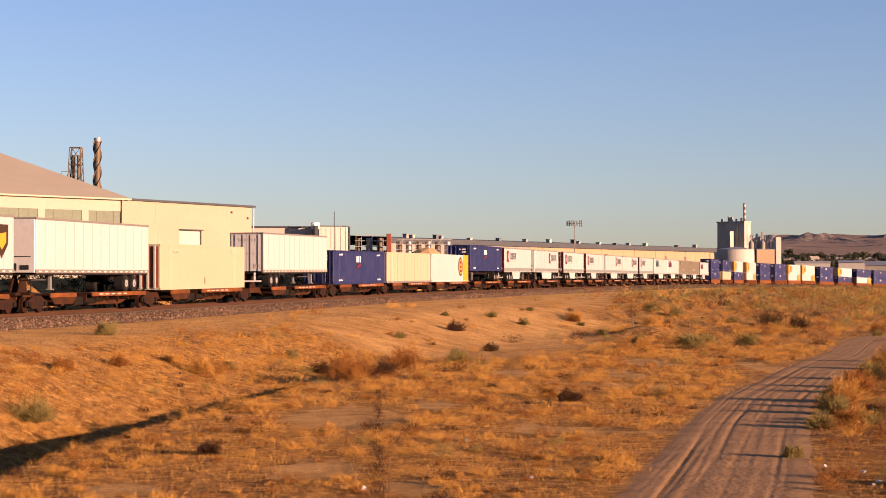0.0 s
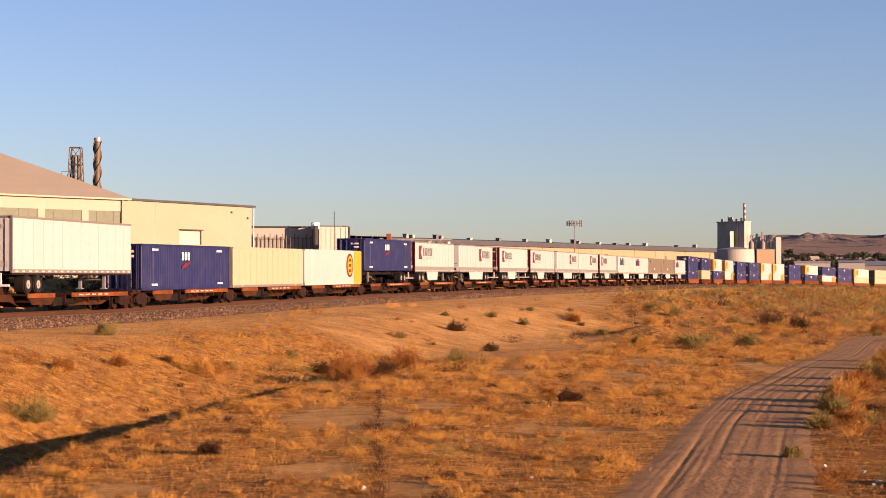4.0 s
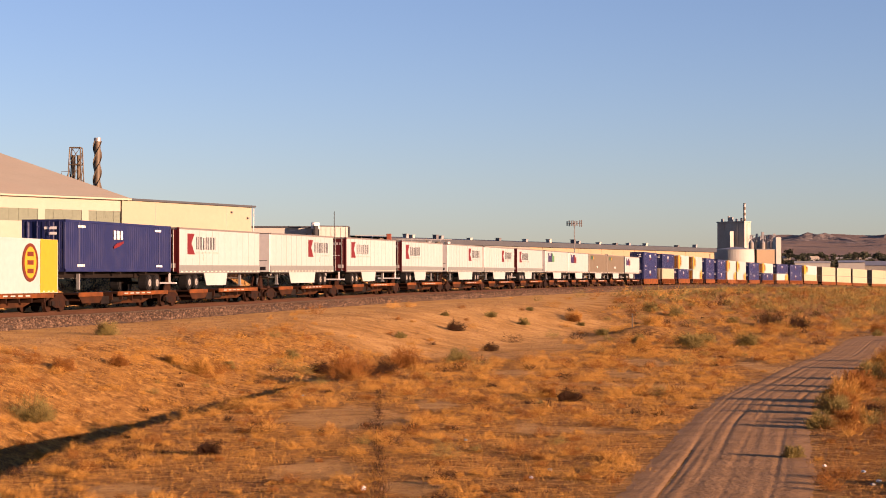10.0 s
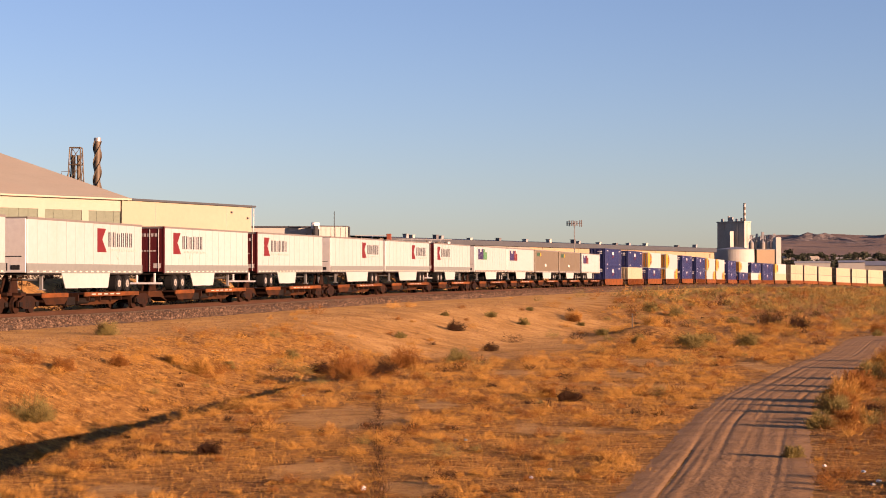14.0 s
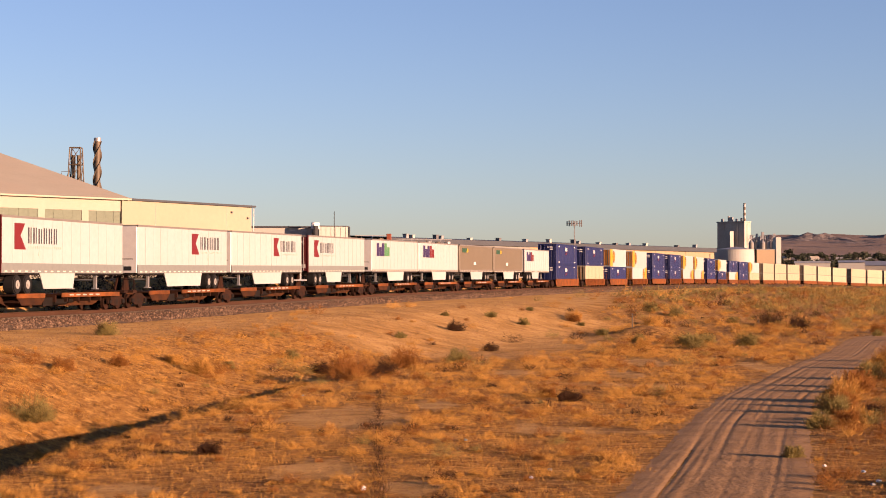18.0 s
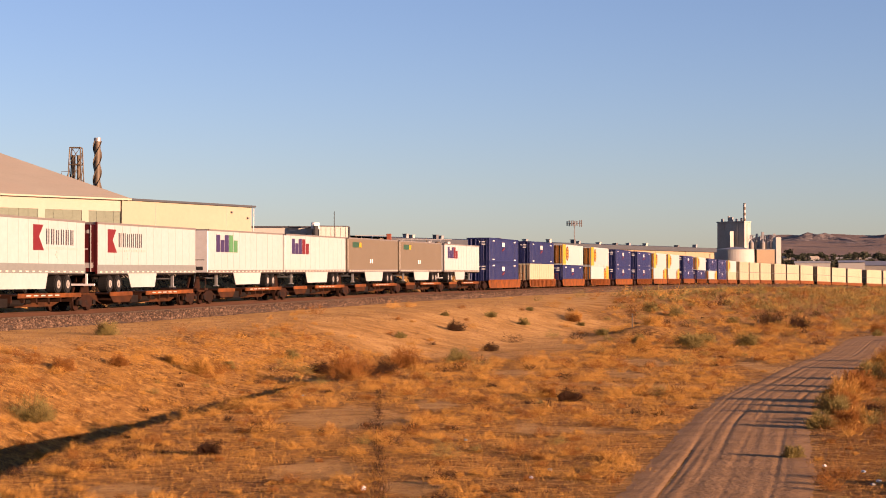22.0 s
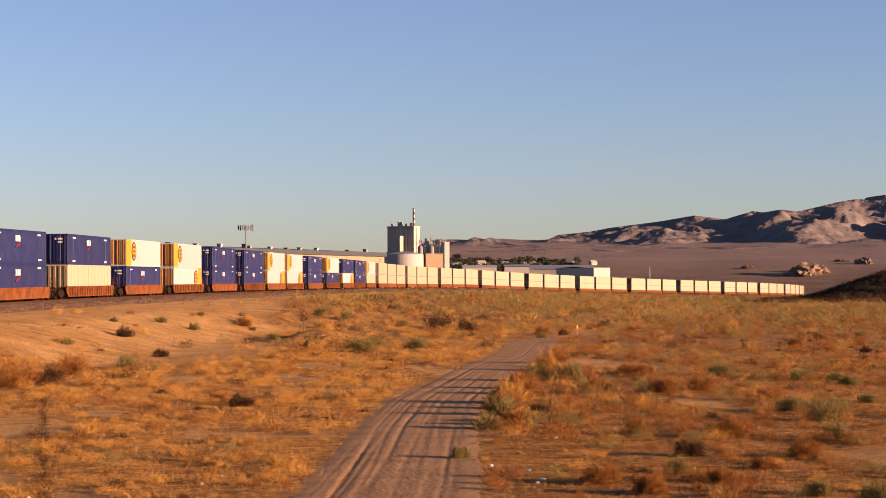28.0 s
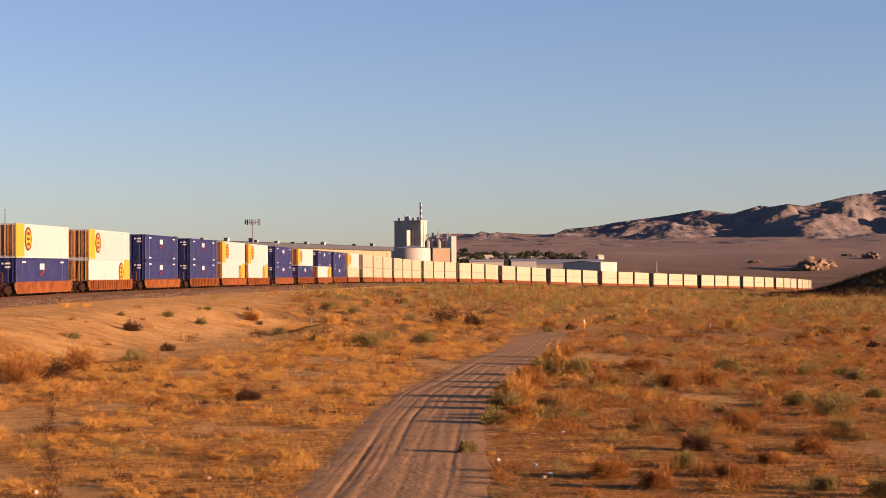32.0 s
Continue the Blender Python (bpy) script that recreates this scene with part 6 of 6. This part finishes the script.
def meadow():
    rs = RS
    gold, rus, gre, twig = [], [], [], []
    # short stubble in patches
    for r0, r1, dens, cnt, ln, wd, sp in ((30, 52, 36, 12, 0.13, 0.0058, 0.26), (52, 80, 19, 11, 0.15, 0.009, 0.30), (80, 125, 8, 11, 0.18, 0.014, 0.36), (125, 200, 1.5, 9, 0.2, 0.022, 0.45)):
        x, y, z, q, p, right = scatter(r0, r1, dens, rs, 5.0, 0.8, 0.7)
        big = 0.55 + 1.0 * q ** 2
        k = rs.rand(len(x)) < np.where(right, 0.74, 0.17) - 0.15 * p
        gold.append(blades(x[~k], y[~k], z[~k], sp, ln * big[~k], wd, cnt, 0.75, rs, 6.28))
        rus.append(blades(x[k], y[k], z[k], sp * 1.2, ln * 0.9 * big[k], wd, cnt, 0.8, rs, 6.28))
    # flattened straw lying over the soil
    for r0, r1, dens, wd in ((30, 50, 46, 0.010), (50, 80, 19, 0.016), (80, 120, 6, 0.026)):
        x, y, z, q, p, right = scatter(r0, r1, dens, rs, 3.0, 0.85, 0.5)
        k = rs.rand(len(x)) < np.where(right, 0.6, 0.25)
        gold.append(blades(x[~k], y[~k], z[~k], 0.3, 0.09 + 0.06 * q[~k], wd, 6, 1.1, rs, 6.28))
        rus.append(blades(x[k], y[k], z[k], 0.3, 0.09 + 0.06 * q[k], wd, 6, 1.1, rs, 6.28))
    # taller standing straw on the floor and far bank of the wash
    for r0, r1, dens, wd in ((36, 70, 8, 0.0055), (70, 112, 4, 0.0085)):
        x, y, z, q, p, right = scatter(r0, r1, dens, rs, 4.0, 0.7, 0.7, -17.0, -2.0)
        k = near_line(x, y, DITCH)[0] > 4.2
        gold.append(blades(x[k], y[k], z[k], 0.26, 0.17 + 0.2 * q[k] ** 2, wd, 14, 0.6, rs, 6.28))
    # rounded cushions of dry weeds, golden and russet, with some green and some bare and dark
    for r0, r1, dens, cnt, rad, wd in ((30, 50, 1.1, 440, 0.34, 0.0085), (50, 80, 0.85, 320, 0.44, 0.012), (80, 125, 0.6, 210, 0.58, 0.019), (125, 200, 0.27, 200, 0.85, 0.030), (200, 380, 0.16, 115, 1.25, 0.058), (380, 760, 0.045, 70, 1.4, 0.10)):
        x, y, z, q, p, right = scatter(r0, r1, dens, rs, 6.0 if r0 < 200 else 14.0, np.where(r0 < 200, 0.8, 0.68), np.where(r0 < 200, 0.7, 0.95))
        sz = rad * (0.4 + 1.15 * q ** 1.6) * np.clip(0.9 + 0.35 * p, 0.55, 1.25)
        far = smooth(np.hypot(x, y), 150, 230)
        green = np.where(right, 0.14, 0.04) + 0.44 * far + 0.14 * waves(x, y, 23, 37)
        ruddy = np.where(right, 0.74, 0.24) + 0.26 * far * (0.4 + 0.6 * ~right) + 0.35 * waves(x, y, 15, 35)
        m2 = rs.rand(len(x)) < green
        m4 = ~m2 & (rs.rand(len(x)) < np.where(right, 0.10, 0.07) + 0.12 * far)
        m1 = ~m2 & ~m4 & (rs.rand(len(x)) < ruddy)
        m3 = ~m2 & ~m4 & ~m1
        for m, out, k, fl in ((m1, rus, 1.0, 0.75), (m2, gre, 1.1, 0.9), (m3, gold, 0.95, 0.7), (m4, twig, 0.9, 0.75)):
            out.append(domes(x[m], y[m], z[m], sz[m] * k, wd, cnt, rs, fl))
    # dark weeds in a narrow washed-out groove that runs away over the field
    q = rs.rand(260)
    y = 33 + 38 * q ** 1.4
    x = -0.0363 * y + 0.05 * rs.randn(260)
    twig.append(blades(x, y, ground_z(x, y), 0.07, 0.16, 0.012, 12, 0.7, rs))
    # low dark weeds drawn as shadow patches: lip of the wash, then the field
    x, y = -7.9 + 0.8 * rs.randn(420), 45.0 + 2.4 * rs.randn(420)
    k = near_line(x, y, DITCH)[0] < -0.2
    twig.append(blades(x[k], y[k], ground_z(x[k], y[k]), 0.2, 0.14, 0.010, 12, 0.9, rs, 6.28))
    for r0, r1, dens, wd in ((30, 60, 7.0, 0.009), (60, 120, 2.2, 0.017)):
        x, y, z, q, p, right = scatter(r0, r1, dens, rs, 3.0, 0.9, 0.2)
        k = waves(x, y, 6, 71) + 0.6 * waves(x, y, 2.3, 72) > 0.22
        twig.append(blades(x[k], y[k], z[k], 0.28, 0.12 + 0.08 * q[k], wd, 12, 0.9, rs, 6.28))
    # dark brush added as shade: the berm behind the track, the shaded hill
    s = rs.rand(1600) * 400 - 70
    h, u = np.interp(s, SS, HH), -(6.0 + 6.5 * rs.rand(1600))
    x, y = np.interp(s, SS, XX) + u * np.cos(h), np.interp(s, SS, YY) - u * np.sin(h)
    twig.append(domes(x, y, ground_z(x, y), 0.6 + 0.5 * rs.rand(1600), 0.08, 50, rs, 0.8))
    a, r = np.radians(20.8 + 5.5 * rs.rand(2600)), 455 + 130 * rs.rand(2600)
    x, y = np.sin(a) * r, np.cos(a) * r
    z, u, _, _ = ground_z(x, y, True)
    k = u > 8
    twig.append(domes(x[k], y[k], z[k], 0.9 + 0.9 * rs.rand(k.sum()), 0.16, 40, rs, 0.7))
    tagged(new("dark_brush_and_shade", tri_mesh("dark_brush_and_shade", np.concatenate(twig), DARKTWIG)), "dark bare-twigged brush among the dry grass, partly in place of shade", "scrub", kind="stuff")
    for nm, lab, parts_, m in (("golden_grass", "golden dry grass and weeds over the field", gold, GOLD), ("russet_weeds", "russet dry tumbleweed and weeds over the field", rus, RUSSET), ("olive_scrub", "low yellow-olive desert scrub over the field", gre, GREYGREEN)):
        tagged(new(nm, tri_mesh(nm, np.concatenate(parts_), m)), lab, "dry grass" if "grass" in nm else "scrub", kind="stuff")


meadow()


def shrub(x, y, radius, kind, seed, flat=0.85):
    """A single bush: twiggy stems below, fine leafy twigs above."""
    rs = np.random.RandomState(seed)
    z = ground_height(x, y)
    leaf, label = {"green": (GREYGREEN, "yellow-olive rounded desert shrub on dry ground"), "russet": (RUSSET, "russet dry tumbleweed shrub on dry ground"), "dark": (DARKTWIG, "dark bare-twigged desert shrub on dry ground"), "gold": (GOLD, "golden dry rounded bush on sandy ground")}[kind]
    t = thing("shrub", pose(x, y, z), label, "shrub", "single shrubs of the field")
    d = math.hypot(x, y)
    n = int(np.interp(d, [35, 70, 140, 300], [4200, 3000, 1500, 500]))
    w = np.interp(d, [35, 70, 140, 300], [0.010, 0.016, 0.032, 0.075])
    o = np.zeros(1)
    part("crown", tri_mesh("crown", domes(o, o, o, radius, w, n, rs, flat), leaf), leaf, t)
    st = blades(o, o, o, radius * 0.12, radius * 0.9, w * 1.4, 26, 0.8, rs)
    part("woody_base", tri_mesh("woody_base", st, DARKTWIG), DARKTWIG, t)


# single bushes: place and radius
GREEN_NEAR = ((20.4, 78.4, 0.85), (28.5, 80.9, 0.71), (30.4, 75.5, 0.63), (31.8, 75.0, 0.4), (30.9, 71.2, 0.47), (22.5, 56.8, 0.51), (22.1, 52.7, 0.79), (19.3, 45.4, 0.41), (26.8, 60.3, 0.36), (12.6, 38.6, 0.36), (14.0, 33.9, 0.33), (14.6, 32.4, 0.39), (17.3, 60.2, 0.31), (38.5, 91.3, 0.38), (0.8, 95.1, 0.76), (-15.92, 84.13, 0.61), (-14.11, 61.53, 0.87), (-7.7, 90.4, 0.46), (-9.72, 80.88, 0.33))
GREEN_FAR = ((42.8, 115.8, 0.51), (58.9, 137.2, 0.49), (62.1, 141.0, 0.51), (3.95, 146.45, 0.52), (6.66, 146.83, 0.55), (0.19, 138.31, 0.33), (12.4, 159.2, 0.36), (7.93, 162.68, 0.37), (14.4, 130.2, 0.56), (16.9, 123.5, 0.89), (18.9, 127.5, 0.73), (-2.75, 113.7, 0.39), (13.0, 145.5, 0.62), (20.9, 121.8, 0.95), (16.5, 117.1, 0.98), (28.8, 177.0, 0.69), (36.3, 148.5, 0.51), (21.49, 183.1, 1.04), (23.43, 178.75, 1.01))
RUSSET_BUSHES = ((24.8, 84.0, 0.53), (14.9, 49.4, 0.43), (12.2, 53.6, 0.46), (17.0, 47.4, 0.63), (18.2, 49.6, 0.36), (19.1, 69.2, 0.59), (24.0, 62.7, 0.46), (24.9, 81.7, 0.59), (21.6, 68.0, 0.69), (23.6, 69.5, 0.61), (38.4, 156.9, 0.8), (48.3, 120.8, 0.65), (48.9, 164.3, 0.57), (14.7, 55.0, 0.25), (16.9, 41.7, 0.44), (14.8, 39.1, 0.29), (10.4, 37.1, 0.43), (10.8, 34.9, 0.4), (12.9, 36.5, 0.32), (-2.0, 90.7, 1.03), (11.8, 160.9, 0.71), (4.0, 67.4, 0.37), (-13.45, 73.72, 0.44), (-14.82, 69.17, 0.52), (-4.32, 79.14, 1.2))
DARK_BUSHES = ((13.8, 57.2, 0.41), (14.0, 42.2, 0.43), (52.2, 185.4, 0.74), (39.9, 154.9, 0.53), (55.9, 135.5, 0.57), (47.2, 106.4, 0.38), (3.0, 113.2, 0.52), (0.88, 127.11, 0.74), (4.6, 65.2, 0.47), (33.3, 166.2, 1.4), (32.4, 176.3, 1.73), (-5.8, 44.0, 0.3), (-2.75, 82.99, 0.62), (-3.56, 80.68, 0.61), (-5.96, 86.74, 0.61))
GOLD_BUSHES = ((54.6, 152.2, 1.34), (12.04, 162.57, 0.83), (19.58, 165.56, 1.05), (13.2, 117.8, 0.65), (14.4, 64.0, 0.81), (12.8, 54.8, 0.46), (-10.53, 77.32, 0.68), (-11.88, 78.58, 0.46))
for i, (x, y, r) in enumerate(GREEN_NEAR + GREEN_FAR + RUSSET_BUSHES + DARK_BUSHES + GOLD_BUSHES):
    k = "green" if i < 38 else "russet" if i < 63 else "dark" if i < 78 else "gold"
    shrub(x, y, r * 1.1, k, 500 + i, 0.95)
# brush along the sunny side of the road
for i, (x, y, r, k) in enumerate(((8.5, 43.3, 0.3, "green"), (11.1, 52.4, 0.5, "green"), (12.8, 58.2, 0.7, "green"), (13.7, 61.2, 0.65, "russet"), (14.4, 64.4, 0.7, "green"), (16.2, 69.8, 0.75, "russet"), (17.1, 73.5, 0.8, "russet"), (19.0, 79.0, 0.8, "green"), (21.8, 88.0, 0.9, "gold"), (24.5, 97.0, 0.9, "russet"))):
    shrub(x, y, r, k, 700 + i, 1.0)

# ---- small things ----
def stake(x, y, h, paint, cap, label, capm=None):
    t = thing("marker_post", pose(x, y, ground_height(x, y) - 0.1), label, "marker post", "marker posts of the field")
    part("shaft", box(B(), -0.05, 0.05, -0.035, 0.035, 0, h, 0.01), paint, t)
    if cap:
        part("band", box(B(), -0.056, 0.056, -0.041, 0.041, h - cap, h - 0.01), capm or STRIPEWHITE, t, "coloured band")


stake(15.65, 147.0, 1.25, BROWNSTEEL, 0, "rusty thin steel stake on a low mound")
stake(29.9, 168.5, 1.0, BROWNSTEEL, 0, "short dark steel stake among scrub")
stake(41.4, 155.8, 1.0, YELLOW, 0.3, "short yellow marker post with white band")
stake(52.7, 154.1, 1.0, STRIPEWHITE, 0.45, "short white marker post with orange band", ORANGE)


def litter(x, y, kind, seed):
    rs = np.random.RandomState(seed)
    z = ground_height(x, y)
    b = B()
    bmesh.ops.create_icosphere(b, subdivisions=2, radius=0.055)
    for v in b.verts:
        v.co = v.co * (0.75 + 0.5 * rs.rand())
        v.co.z = max(-0.06, v.co.z * (0.9 if kind == "ball" else 0.55))
    nm, m, lab = {"ball": ("plastic_jug", STRIPEWHITE, "white crumpled plastic jug on the dry grass"), "bag": ("litter_bag", STRIPEWHITE, "pale crumpled plastic bag in the weeds"), "blue": ("litter_bag", LITTERBLUE, "blue-grey crumpled plastic bag in the weeds"), "stone": ("stone", CONCRETE, "pale stone lying in the dry grass")}[kind]
    ob = tagged(new(nm, mesh_of(nm, b, m)), lab, "litter" if kind != "stone" else "stone", "litter in the field")
    ob.matrix_basis = pose(x, y, z + 0.08, 0, 0, rs.rand() * 360)


LITTERBLUE = mat("blue_grey_plastic", (0.2128, 0.2736, 0.342), 0.4, vary=0.2)
for i, (x, y, k) in enumerate(((-1.63, 36.4, "ball"), (9.3, 39.4, "blue"), (8.7, 40.6, "bag"), (8.9, 36.9, "stone"), (9.2, 37.6, "bag"), (1.9, 38.5, "bag"), (2.4, 40.0, "stone"), (15.6, 42.6, "bag"), (15.3, 40.3, "bag"), (3.4, 60, "stone"), (12.0, 47.5, "bag"), (-5.2, 66, "stone"), (0.6, 47.0, "stone"))):
    litter(x, y, k, 40 + i)


# ---- ties: the nearest singly, the rest joined ----
def ties():
    me = mesh_of("tie", box(B(), -1.3, 1.3, -0.13, 0.13, -0.21, 0.0, 0.015), TIE)
    row = thing("track_ties", Matrix(), "row of weathered brown ties in dark ballast", "railway ties", kind="structure")
    s = -75.0
    far = B()
    i = 0
    while s < 580:
        p = on_track(s, 0.0, -0.19)
        h = float(np.interp(s, SS, HH))
        m = pose(p.x, p.y, p.z, 0, 0, -math.degrees(h))
        if i < 290:
            ob = part("tie", me, TIE, row)
            ob.matrix_basis = m
        else:
            q = [m @ Vector(c) for c in ((-1.3, -0.13, 0), (1.3, -0.13, 0), (1.3, 0.13, 0), (-1.3, 0.13, 0), (1.3, -0.13, -0.2), (1.3, 0.13, -0.2))]
            v = [far.verts.new(c) for c in q]
            far.faces.new(v[:4])
            far.faces.new((v[1], v[4], v[5], v[2]))
        s += 0.61
        i += 1
    f = part("far_ties", far, TIE, row)
    f["kind"] = "stuff"


ties()


motions()
